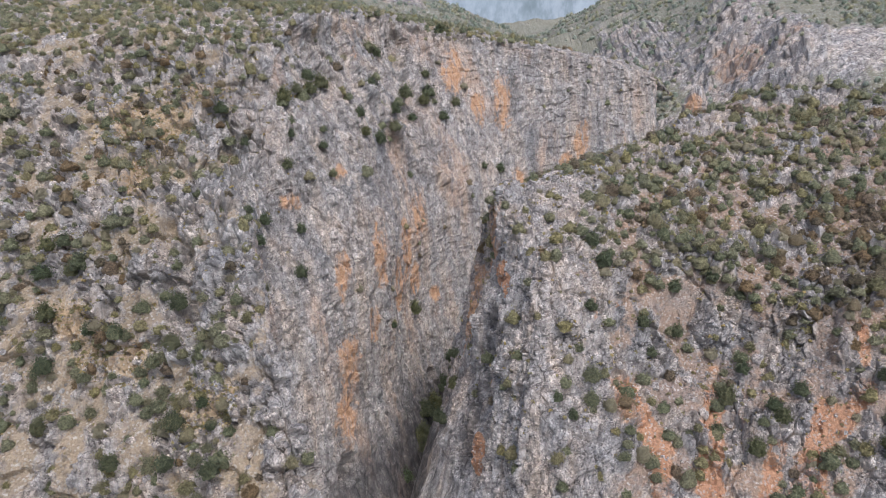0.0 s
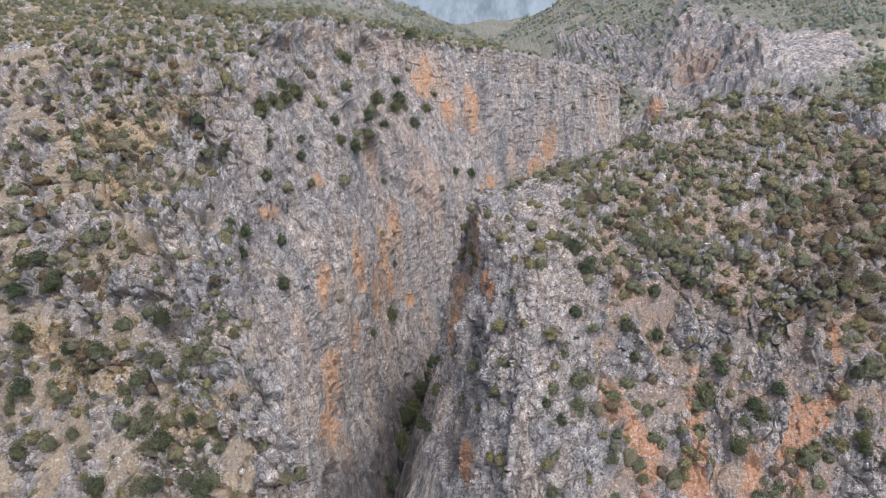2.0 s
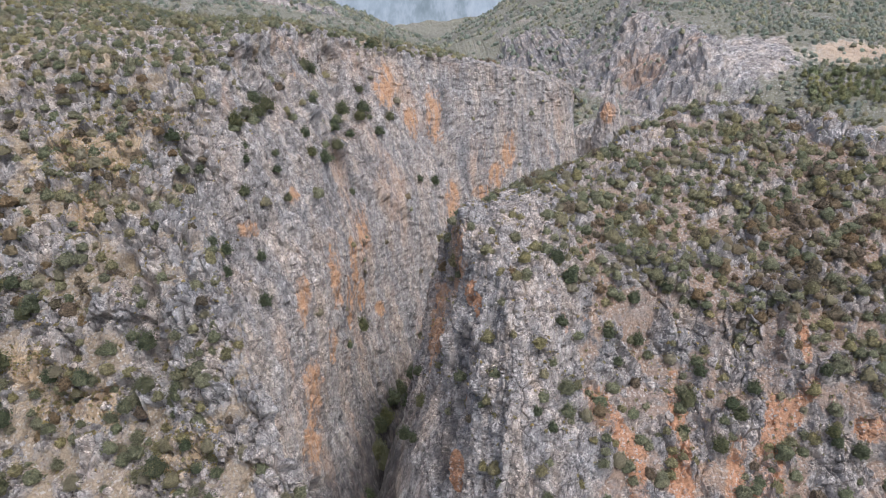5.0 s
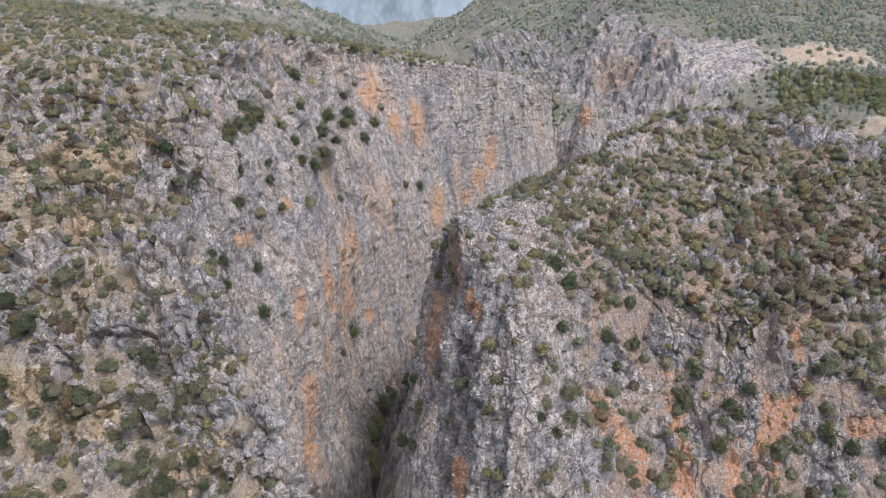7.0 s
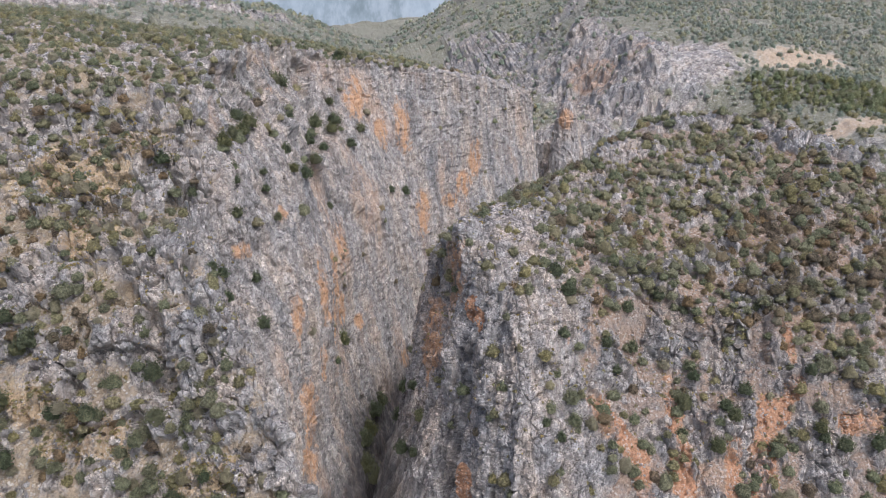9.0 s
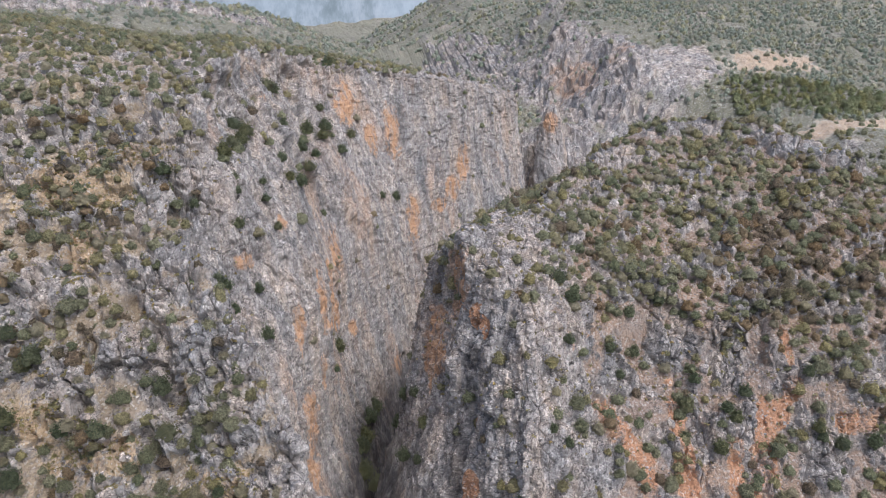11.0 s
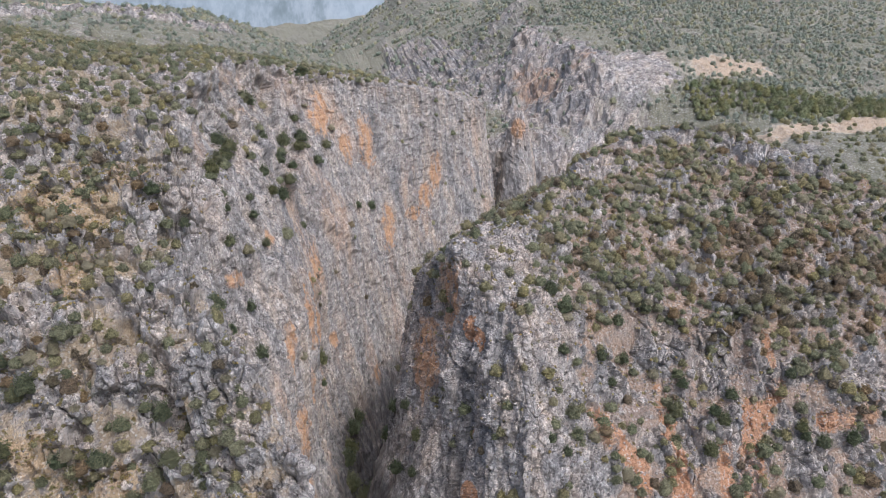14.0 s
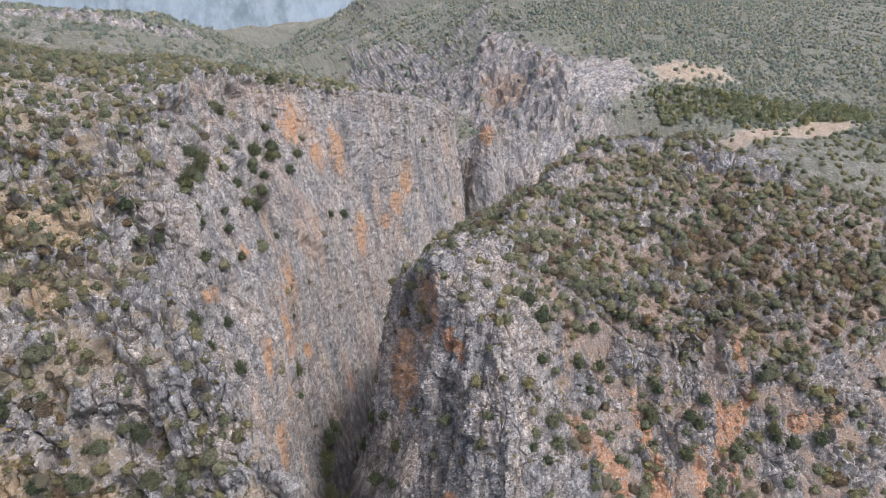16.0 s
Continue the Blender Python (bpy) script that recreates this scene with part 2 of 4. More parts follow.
def spline(table, at, tension=0.42):
    """Cardinal spline down the first axis of table, at the parameters given."""
    n = len(table)
    i = np.clip(np.floor(at).astype(int), 0, n - 2)
    f = (at - i).reshape((-1,) + (1,) * (table.ndim - 1))
    p1, p2 = table[i], table[i + 1]
    t1 = (table[np.minimum(i + 1, n - 1)] - table[np.maximum(i - 1, 0)]) * tension
    t2 = (table[np.minimum(i + 2, n - 1)] - table[i]) * tension
    return (2 * f ** 3 - 3 * f ** 2 + 1) * p1 + (f ** 3 - 2 * f ** 2 + f) * t1 + (3 * f ** 2 - 2 * f ** 3) * p2 + (f ** 3 - f ** 2) * t2


def level(*points):
    return points


def loft(lines, cells_u, cells_v):
    """A sheet through level lines, each a list of points; cells: how many cells between neighbours."""
    t = np.array(lines, dtype=float)
    at_v = np.concatenate([[i + np.arange(n) / n for i, n in enumerate(cells_v)][k] for k in range(len(cells_v))] + [[len(lines) - 1.0]])
    at_u = np.concatenate([[i + np.arange(n) / n for i, n in enumerate(cells_u)][k] for k in range(len(cells_u))] + [[t.shape[1] - 1.0]])
    rows = spline(t, at_v)
    g = spline(rows.transpose(1, 0, 2), at_u).transpose(1, 0, 2)
    return g


def grid_normals(g):
    n = np.cross(np.gradient(g, axis=1), np.gradient(g, axis=0))
    n /= np.linalg.norm(n, axis=2, keepdims=True) + 1e-9
    return n


def patches(p, spots, rough=0.5):
    """1 inside ellipsoids with ragged outlines: rows of centre x, y, z and half sizes."""
    wob = fbm(p * 0.18, 4) * rough + fbm(p * 0.9, 2) * rough * 0.5
    out = np.zeros(len(p))
    for x, y, z, a, b, c in spots:
        d = np.sqrt(((p[:, 0] - x) / a) ** 2 + ((p[:, 1] - y) / b) ** 2 + ((p[:, 2] - z) / c) ** 2) + wob
        out = np.maximum(out, 1 - step(0.75, 1.15, d))
    return out


def strips(p, lines, rough=0.5, soft=0.7):
    """1 inside ragged strips: rows of two ends, a half width and, if given, a height in place of 1 (heights add up)."""
    wob = fbm(p * 0.3, 4) * rough + fbm(p * 1.1, 2) * rough * 0.5
    out = np.zeros(len(p))
    for x0, y0, z0, x1, y1, z1, wide, *high in lines:
        a, b = np.array((x0, y0, z0)), np.array((x1 - x0, y1 - y0, z1 - z0))
        t = np.clip((p - a) @ b / (b @ b), 0, 1)
        d = np.linalg.norm(p - a - t[:, None] * b, axis=1) / wide + wob
        inside = 1 - step(soft, 1.15, d)
        out = out + high[0] * inside if high else np.maximum(out, inside)
    return out


def weather(g, wall, calm, bare, tame, hollows=(), heavy=1.0, ribs=()):
    """Breaks a smooth sheet into limestone. wall: 1 on sheer gorge walls (flutes), 0 on open slopes (crags standing out of soil);
    calm: 1 on quiet ground; heavy: size of the great blocks; ribs: buttresses and gullies as strips with heights; bare: how much of a slope is crag; tame: 1 on sound, planar faces. Returns the sheet, the old and new normals and how far each point is crag."""
    n = grid_normals(g)
    n = np.where((n[..., 2] < -0.2)[..., None], -n, n)
    p = g.reshape(-1, 3)
    nn = n.reshape(-1, 3)
    rough = 1 - 0.7 * calm
    warp = np.stack([fbm(p / 4, 2), fbm(p / 4 + 40, 2), fbm(p / 4 + 80, 2)], 1)
    q = p + 1.0 * warp
    lobe = fbm(q * (1, 1, 0.5) / 7.5 + 5, 4, 0.55)
    crag = step(-0.22, 0.2, lobe + (bare - 0.5) * 0.9)
    # buttresses and flutes
    near = step(215, 180, p[:, 1])
    d = fbm(p / 24, 3) * 0.9 * (0.4 + 0.6 * rough)
    flute = fbm(p * (1, 1, 0.12) / 5 + 0.5 * warp, 4, 0.55, ridged=True)
    d += (flute - flute.mean()) * (0.35 + 0.45 * wall) * rough
    slab, seam = blocks(q * (1, 1, 0.16) / 4.6 + 17, 1.2)
    d += ((slab - 0.5) * 1.2 - 0.7 * np.exp(-seam * 10)) * wall * (1 - 0.4 * tame) * (0.35 + 0.65 * near)
    bed, _ = blocks(q * (0.3, 0.3, 1) / 2.4 + 90, 0.6)
    d += (bed - 0.5) * 0.5 * np.maximum(wall, tame)
    pile, cleft = blocks(q * (1, 1, 0.5) / 9 + 71, 1.0)
    d += ((pile - 0.45) * 1.6 - 1.3 * np.exp(-cleft * 12)) * heavy * (1 - wall) * rough * (1 - 0.6 * tame)
    # jointed blocks of three sizes, upright, each with its own slant
    cell, joint = blocks(q * (1, 1, 0.55) / 4.6, 0.9)
    h2, gap2 = blocks(q * (1, 1, 0.6) / 2.1 + 31, 1.0)
    h3, gap3 = blocks(q * (1, 1, 0.6) / 1.0 + 63, 1.0)
    rocks = (cell - 0.5) * 1.9 - 1.5 * np.exp(-joint * 13) + (h2 - 0.5) * 1.1 - 0.8 * np.exp(-gap2 * 10) + (h3 - 0.5) * 0.4
    rocks -= rocks.mean()
    face = (cell - 0.5) * 0.9 + ((h2 - 0.5) * 0.55 - 0.3 * np.exp(-gap2 * 9) + (h3 - 0.5) * 0.4) * (1 - 0.5 * step(225, 250, p[:, 1]))
    face -= face.mean()
    d += (1 - wall) * (crag * (0.35 + 1.1 * rocks * (0.45 + 0.55 * heavy)) * rough * (1 - 0.6 * tame) + (1 - crag) * ((h3 - 0.5) * 0.22 - 0.45)) + wall * face * (1 - 0.4 * tame)
    d += fbm(p / 0.7, 2) * 0.14 + strips(p, ribs, 0.35, 0.2)
    for x, y, z, a, b, deep in hollows:
        r = np.sqrt(((p[:, 0] - x) / a) ** 2 + ((p[:, 1] - y) / a) ** 2 + ((p[:, 2] - z) / b) ** 2) + 0.25 * warp[:, 0]
        d -= deep * (1 - step(0.55, 1.0, r))
    p2 = p + nn * d[:, None]
    g2 = p2.reshape(g.shape)
    n2 = grid_normals(g2)
    n2 = np.where((n2[..., 2] < -0.3)[..., None], -n2, n2)
    for _ in range(2):
        n2 = (n2 + np.roll(n2, 1, 0) + np.roll(n2, -1, 0) + np.roll(n2, 1, 1) + np.roll(n2, -1, 1)) / 5
    n2 /= np.linalg.norm(n2, axis=2, keepdims=True) + 1e-9
    return g2, nn, n2.reshape(-1, 3), crag


def finish(name, g, material, cover, label, category):
    ob = mesh_object(name, g.reshape(-1, 3), grid_faces(*g.shape[:2]), material)
    a = ob.data.attributes.new("cover", "FLOAT_COLOR", "POINT")
    a.data.foreach_set("color", np.ascontiguousarray(np.clip(cover, 0, 1), dtype=np.float32).ravel())
    return tagged(ob, label, category, kind="structure")


# level lines of the massif with the plateau, from the gorge bed up over the rim; each runs from the open slope
# round the arete and along the gorge wall
LEFT = [
    level((-220, 41, 14.5), (-115, 46, 19.5), (-75, 51, 19.5), (-52, 56, 21.5), (-10, 72.5, 13.5), (-14, 118.5, 8), (-7.5, 146, 8.5), (-1, 181, 6), (6, 207, 6), (32, 243.5, 8), (59, 261, 12), (87, 277, 20), (99.5, 306, 20), (111.5, 338.5, 30)),
    level((-220, 57, 29), (-115, 61.5, 33), (-75, 67, 35), (-52, 69, 37.5), (-14, 81, 37.5), (-28.5, 126.5, 36), (-21, 149.5, 36), (-9, 183, 37.5), (-2, 211, 37), (24, 248, 44), (51, 267.5, 50), (79.5, 285, 56), (100, 305, 60), (112, 338, 68)),
    level((-220, 72, 43.5), (-114.5, 77.5, 46.5), (-75, 82, 50.5), (-52, 82, 53), (-17.5, 87.5, 54), (-30.5, 127.5, 53.5), (-24.5, 149.5, 52.5), (-13.5, 184, 53), (-5.5, 212.5, 50.5), (20.5, 250, 61), (47, 271, 65), (76, 289, 68), (97.5, 312.5, 72), (107.5, 342.5, 75)),
    level((-219.5, 98, 66), (-114.5, 103, 66), (-74.5, 108, 67.5), (-51.5, 103.5, 72.5), (-24, 104, 73), (-34.5, 133, 74), (-27, 149, 72.5), (-15.5, 181.5, 72), (-8.5, 215.5, 67), (19.5, 252.5, 77), (46.5, 276.5, 83.5), (76, 295, 87.5), (97, 317, 89.5), (105.5, 346.5, 89.5)),
    level((-219.5, 123, 87.5), (-114, 128.5, 85), (-71.5, 126.5, 92.5), (-51.5, 126.5, 95), (-32, 119, 96.5), (-38, 136.5, 94.5), (-30, 153, 93.5), (-17, 177.5, 95), (-8.5, 218.5, 88), (20, 259, 95), (46.5, 281, 101.5), (75.5, 300.5, 105), (96, 321, 105.5), (104, 351, 101.5)),
    level((-219.5, 142, 106.5), (-114.5, 142.5, 104), (-71.5, 140.5, 110.5), (-49.5, 139.5, 112), (-40, 138.5, 111), (-40, 153, 108), (-33.5, 162.5, 109), (-23.5, 176.5, 111), (-11.5, 225.5, 108.5), (16, 264, 112), (46, 282.5, 119), (75.5, 304.5, 120), (96, 324, 117.5), (103, 354, 111.5)),
    level((-219.5, 161.5, 123), (-114.5, 159.5, 120.5), (-71, 157.5, 123), (-54, 154.5, 124), (-49.5, 157.5, 122), (-41.5, 162.5, 126), (-36.5, 168, 128.5), (-28, 190, 126.5), (-10, 243.5, 124.5), (12.5, 267.5, 128.5), (44, 286, 133.5), (77, 306, 131.5), (96.5, 326.5, 126), (103, 357, 119)),
    level((-219.5, 179, 137), (-114.5, 173, 134.5), (-74, 175, 137.5), (-55.5, 170, 138), (-49.5, 171.5, 139.5), (-42, 180, 144), (-39.5, 194, 143.5), (-33, 211, 143.5), (-18.5, 253, 141.5), (3, 268.5, 145.5), (41, 286, 142), (78, 308, 134.5), (97, 329, 127.5), (104, 360.5, 120)),
    level((-220, 200.5, 151.5), (-117.5, 197.5, 147), (-79, 193.5, 151), (-59, 187, 147), (-52.5, 189.5, 148), (-47.5, 194.5, 148), (-42, 200, 152), (-36, 216.5, 154), (-27, 250.5, 154.5), (-1.5, 276, 151.5), (38.5, 289.5, 143.5), (78, 311.5, 136), (98.5, 333.5, 128.5), (105.5, 365.5, 121.5)),
    level((-220, 250.5, 160), (-125, 240.5, 157.5), (-84.5, 234.5, 160), (-66, 228, 157), (-59, 232.5, 158), (-55, 236.5, 157), (-51, 240.5, 157), (-42.5, 251.5, 158), (-30.5, 271.5, 157), (1.5, 295.5, 151), (43.5, 306, 142.5), (84.5, 326, 135), (102.5, 347, 127), (111.5, 378, 120)),
    level((-220, 300, 166.5), (-130, 300, 167), (-92, 300, 164), (-75, 300, 160), (-67, 301.5, 159), (-61, 303.5, 158), (-55, 305.5, 157.5), (-44, 311.5, 156.5), (-26.5, 321.5, 155), (9.5, 335, 147.5), (52, 345, 139.5), (94, 358, 132), (111, 372, 124), (125, 400, 117)),
    level((-220, 360, 160.5), (-135, 360, 160), (-95, 360, 157), (-78, 360, 153), (-69, 362, 152), (-62, 363, 151), (-55, 364, 150), (-42, 368, 149), (-22, 374, 147), (16, 382, 141), (60, 390, 135), (102, 396, 128), (122, 402, 120), (140, 424, 110)),
]
g = loft(LEFT, (28, 80, 90, 74, 70, 60, 90, 96, 76, 64, 52, 44, 30), (22, 26, 64, 80, 78, 70, 62, 60, 62, 30, 8))
p = g.reshape(-1, 3)
up = np.abs(grid_normals(g)[..., 2]).ravel()
calm = step(141, 151, p[:, 2]) * step(0.6, 0.9, up)
wall = np.maximum(step(0.62, 0.42, up) * step(112, 130, p[:, 1] + 0.5 * p[:, 0] + 15), patches(p, [(-42, 200, 146, 9, 12, 5), (-30, 225, 148, 8, 14, 6)], 0.2))
CAVES = [(-8, 218, 61, 3.0, 3.0, 4.5), (-5.6, 210.8, 41, 4.0, 3.0, 5.0), (10.5, 236, 55.5, 1.8, 1.1, 4.0), (18, 243, 42.5, 3.0, 1.6, 4.0), (-17, 177.6, 94.8, 0.9, 1.3, 2.5), (-48, 142, 113, 1.3, 3.0, 3.0), (-50.5, 128, 97, 2.6, 8.0, 3.0), (-66, 129, 97, 2.2, 6.0, 2.0), (-60, 113, 84, 2.4, 6.0, 2.2), (-57, 140, 110, 2.4, 6.0, 2.2), (-19, 176, 98, 1.5, 2.2, 2.0), (-22, 149, 46, 6.0, 5.0, 4.0)]
bare = 0.56 - 0.06 * step(-50, -75, p[:, 0]) + 0.15 * patches(p, [(-44, 124, 98, 10, 12, 12)]) + 0.25 * step(-46, -38, p[:, 0]) * step(135, 150, p[:, 1])
tame = np.maximum(step(-47, -40, p[:, 0] + 0.05 * (p[:, 1] - 150)) * step(128, 142, p[:, 1]), wall) * step(150, 140, p[:, 2])
LEFT_RIBS = [(-29.9, 223.5, 147, -23, 217, 131, 4, 2.4), (-23, 217, 131, -15.7, 221.8, 120, 4, 2.4), (-15.7, 221.8, 120, 7, 245, 95.6, 4, 1.6), (7, 245, 95.6, 13, 247, 83, 3, 1.2), (-15.5, 258, 147, -12.4, 248, 130, 4.5, -4.5), (-9, 246, 127, -14, 228, 122, 4, -3.0),
             (-42, 199, 146, -30, 204, 135, 3.5, -3.4), (-48, 197, 150, -38, 202, 151, 3, 1.6), (-38, 202, 151, -29, 238, 155, 3, 1.6), (-52.4, 136, 107, -49.4, 125, 94, 2.4, -3.6), (-38.9, 127, 104, -36, 119, 94, 4.5, 1.5), (-62.5, 131, 101, -60, 123, 91, 2, -2.2), (-57, 142, 113, -56, 136, 107, 2, -2.2)]
left_g, left_base, left_n, crag = weather(g, wall, calm, bare, tame, CAVES, 1.0, LEFT_RIBS)
p = left_g.reshape(-1, 3)
flat = step(0.5, 0.85, left_n[:, 2])
grain = fbm(p / 9, 4)
soil = (1 - crag) * (0.42 + 0.12 * flat) + 0.3 * grain + 0.15 + 0.1 * flat
soil = np.maximum(soil, (0.5 + 0.4 * (1 - crag)) * patches(p, [(-66, 152, 120, 5, 9, 6), (-61, 163, 130, 5, 7, 6), (-44, 113, 84, 5, 6, 5), (-66, 123.5, 90, 6, 5, 3), (-60, 122.5, 89, 4, 5, 3), (-73, 128.5, 95, 5, 5, 4), (-57, 167, 135, 4, 6, 4), (-73, 166, 130, 6, 7, 5), (-34, 196, 137.5, 3, 5, 2.5), (-20, 240, 141, 6, 8, 3)]))
soil *= 1 - 0.85 * wall * step(150, 143, p[:, 2])
soil *= 1 - 0.75 * step(-46, -38, p[:, 0]) * step(140, 150, p[:, 1]) * step(146, 138, p[:, 2])
stain = patches(p, [(-11, 209, 85, 3, 6, 10), (-9, 215.5, 72, 2.5, 5, 7), (-13, 198, 78, 2.5, 5, 8), (-23, 158, 70, 3.5, 6, 8), (-23.5, 154.5, 58, 3.5, 6, 8), (-18.2, 172.7, 75, 1.6, 4, 6), (-24, 162, 93, 2, 5, 6), (-17, 181, 92, 2, 6, 9), (-8, 222, 92.5, 3, 6, 7), (-2.7, 223.5, 64.5, 2, 3, 3), (-26, 176.5, 115.5, 1.5, 4, 2.5), (-35.7, 161, 111.5, 2.5, 4, 2)], 0.7)
stain = np.maximum(stain, patches(p, [(56.5, 288, 107, 4, 8, 8), (50, 282.5, 97.5, 4.5, 8, 5), (43, 277, 92, 5, 7, 3), (29, 265, 90, 3.5, 7, 10), (4, 265, 135, 5, 8, 8), (22.5, 272, 124, 4, 7, 10), (13, 266, 122, 3, 6, 7), (-28, 225, 141, 2, 5, 4), (15, 238, 41, 4, 4, 4)], 0.7))
stain = np.maximum(stain, 0.35 * wall * step(0.05, 0.4, fbm(p * (1, 1, 0.3) / 13 + 3, 3)))
# deep-gorge shade painted in with dark-stained rock, stronger towards the bed
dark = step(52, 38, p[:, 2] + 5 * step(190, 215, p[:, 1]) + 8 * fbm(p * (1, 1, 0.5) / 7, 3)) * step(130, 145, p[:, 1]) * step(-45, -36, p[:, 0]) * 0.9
# dark water streaks down the walls
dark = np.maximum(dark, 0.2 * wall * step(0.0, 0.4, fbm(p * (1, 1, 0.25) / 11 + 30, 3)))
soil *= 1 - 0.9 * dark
straw = patches(p, [(-66, 152, 120, 7, 11, 8), (-61, 163, 130, 7, 9, 8), (-44, 113, 84, 7, 8, 7), (-66, 123.5, 90, 8, 7, 5), (-60, 122.5, 89, 6, 7, 5), (-73, 128.5, 95, 7, 7, 6), (-60, 167, 135, 12, 12, 7), (-73, 166, 130, 10, 10, 8)])
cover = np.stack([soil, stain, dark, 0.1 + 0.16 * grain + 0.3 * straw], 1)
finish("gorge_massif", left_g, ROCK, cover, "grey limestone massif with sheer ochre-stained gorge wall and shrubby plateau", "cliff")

# level lines of the massif with the spur, from the bed up to its ridge and a little past it; each runs from the back
# round the nose and along the open slope
RIGHT = [
    level((182.5, 256, 50), (150.5, 250, 50), (60.5, 230, 35), (-6, 188, 8), (-15, 151.5, 5), (-16.5, 133.5, 5.5), (-4.5, 95.5, 9.5), (41.5, 61, 19.5), (61, 51, 19), (95.5, 41, 19), (140.5, 31, 19), (180.5, 20.5, 19.5), (260, 10.5, 19.5)),
    level((180.5, 246, 70), (148.5, 240, 75), (59, 224, 62), (5, 181.5, 55.5), (-1, 147.5, 55.5), (0, 139, 58), (13, 109, 57), (40, 93.5, 57), (59.5, 87.5, 59), (93, 82, 60.5), (140.5, 73.5, 61), (180.5, 67, 62.5), (260, 60.5, 64.5)),
    level((178.5, 238, 85), (146.5, 232, 95), (57, 218, 80), (9.5, 179.5, 77), (5.5, 156.5, 78), (7.5, 137, 79), (18, 112, 77), (47.5, 112, 76.5), (58, 107.5, 76.5), (85.5, 100.5, 73.5), (136.5, 92, 76.5), (180, 85, 77), (262, 80.5, 77.5)),
    level((176.5, 230, 97), (143.5, 224, 110), (54.5, 211, 95), (11.5, 180, 91), (8.5, 155.5, 91), (9, 137, 91), (19.5, 121, 90), (48, 128.5, 88.5), (63, 123, 89.5), (82, 109.5, 89.5), (132, 106.5, 91), (178, 103, 91.5), (262, 100.5, 89.5)),
    level((174, 222, 104), (140.5, 216, 120), (53.5, 204, 106), (13.5, 179, 100), (11, 153, 102), (13.5, 139.5, 102), (20, 125.5, 101), (50, 134, 101), (70.5, 124.5, 99.5), (89.5, 118.5, 99), (127.5, 121.5, 107), (175, 118, 103.5), (260, 120.5, 97.5)),
    level((170, 212, 109), (137, 209, 127), (54.5, 196, 114), (14.5, 172, 107), (11.5, 149.5, 111), (12.5, 143, 111.5), (24.5, 135.5, 110), (51.5, 142.5, 109.5), (73.5, 137.5, 108.5), (97, 135, 112.5), (125, 139.5, 120), (164.5, 133, 114.5), (229.5, 135.5, 99.5)),
    level((156, 190, 112), (126, 190, 134), (64, 185, 124), (20, 158, 117), (13, 150, 117.5), (13, 148.5, 117.5), (28.5, 153.5, 118.5), (45, 166, 123), (72.5, 180.5, 131.5), (103.5, 183, 134.8), (119, 160.5, 130.5), (147.5, 143.5, 120), (209.5, 150.5, 104)),
    level((145, 178, 108), (116, 174, 124), (62, 168, 114), (28, 150, 112), (22, 151, 115), (19.5, 153, 115), (35, 164, 117), (52, 178, 118.5), (77, 195, 124.5), (110.5, 202, 128.5), (135, 176, 124.5), (159.5, 160.5, 114), (204.5, 170.5, 98)),
]
g = loft(RIGHT, (6, 16, 30, 56, 66, 88, 100, 64, 96, 104, 44, 16), (14, 62, 70, 70, 70, 124, 8))
p = g.reshape(-1, 3)
up = np.abs(grid_normals(g)[..., 2]).ravel()
wall = step(0.62, 0.42, up) * step(24, 15, p[:, 0])
bare = 0.44 + 0.6 * step(38, 24, p[:, 0]) + 0.5 * patches(p, [(120, 162, 132, 14, 10, 6), (100, 184, 136, 16, 6, 5), (28, 153, 121, 12, 9, 5), (47, 166, 124, 13, 6, 5), (63, 175, 129, 13, 6, 5), (46, 140, 108, 6, 8, 6), (75, 128, 106, 8, 6, 7)], 0.3) + 0.1 * step(100, 90, p[:, 2])
SPUR_RIBS = [(12.5, 139, 99, 9.5, 134, 84, 1.7, -2.4), (9.5, 134, 84, 5, 131, 62, 2, -2.2), (9.5, 142, 98, 7, 140, 80, 2, 1.3), (14.5, 134, 104, 12.5, 126.5, 86, 2.2, 1.7), (12.5, 126.5, 86, 10.3, 121.6, 70, 2.5, 1.3), (20, 131, 107, 17, 117, 83, 2.6, 1.2), (17.5, 131, 104, 15, 121, 82, 1.3, -1.6),
             (55.5, 140, 110, 55, 136, 104, 2.2, 2.0), (76, 122.5, 99, 73, 118, 93, 1.9, 2.0), (69.5, 141.5, 111.5, 69, 138, 107, 2.2, 1.7), (14, 153, 117, 30, 154.5, 120, 2.5, 0.5), (30, 154.5, 120, 44, 164.5, 124, 2.5, 0.5), (101, 180, 135, 113, 163, 133, 3, 0.5), (113, 163, 133, 122, 151, 128, 3, 0.5)]
right_g, right_base, right_n, crag = weather(g, wall, 0.12 + 0 * p[:, 0], bare, 0.72 * step(42, 28, p[:, 0]), [(88, 98, 82, 2.6, 2.4, 4.0), (12, 139, 82, 1.5, 3.5, 2.5), (53, 114, 81, 3.0, 9.0, 1.8), (34, 121, 88, 2.0, 9.0, 1.6)], 0.45, SPUR_RIBS)
p = right_g.reshape(-1, 3)
grain = fbm(p / 8, 4)
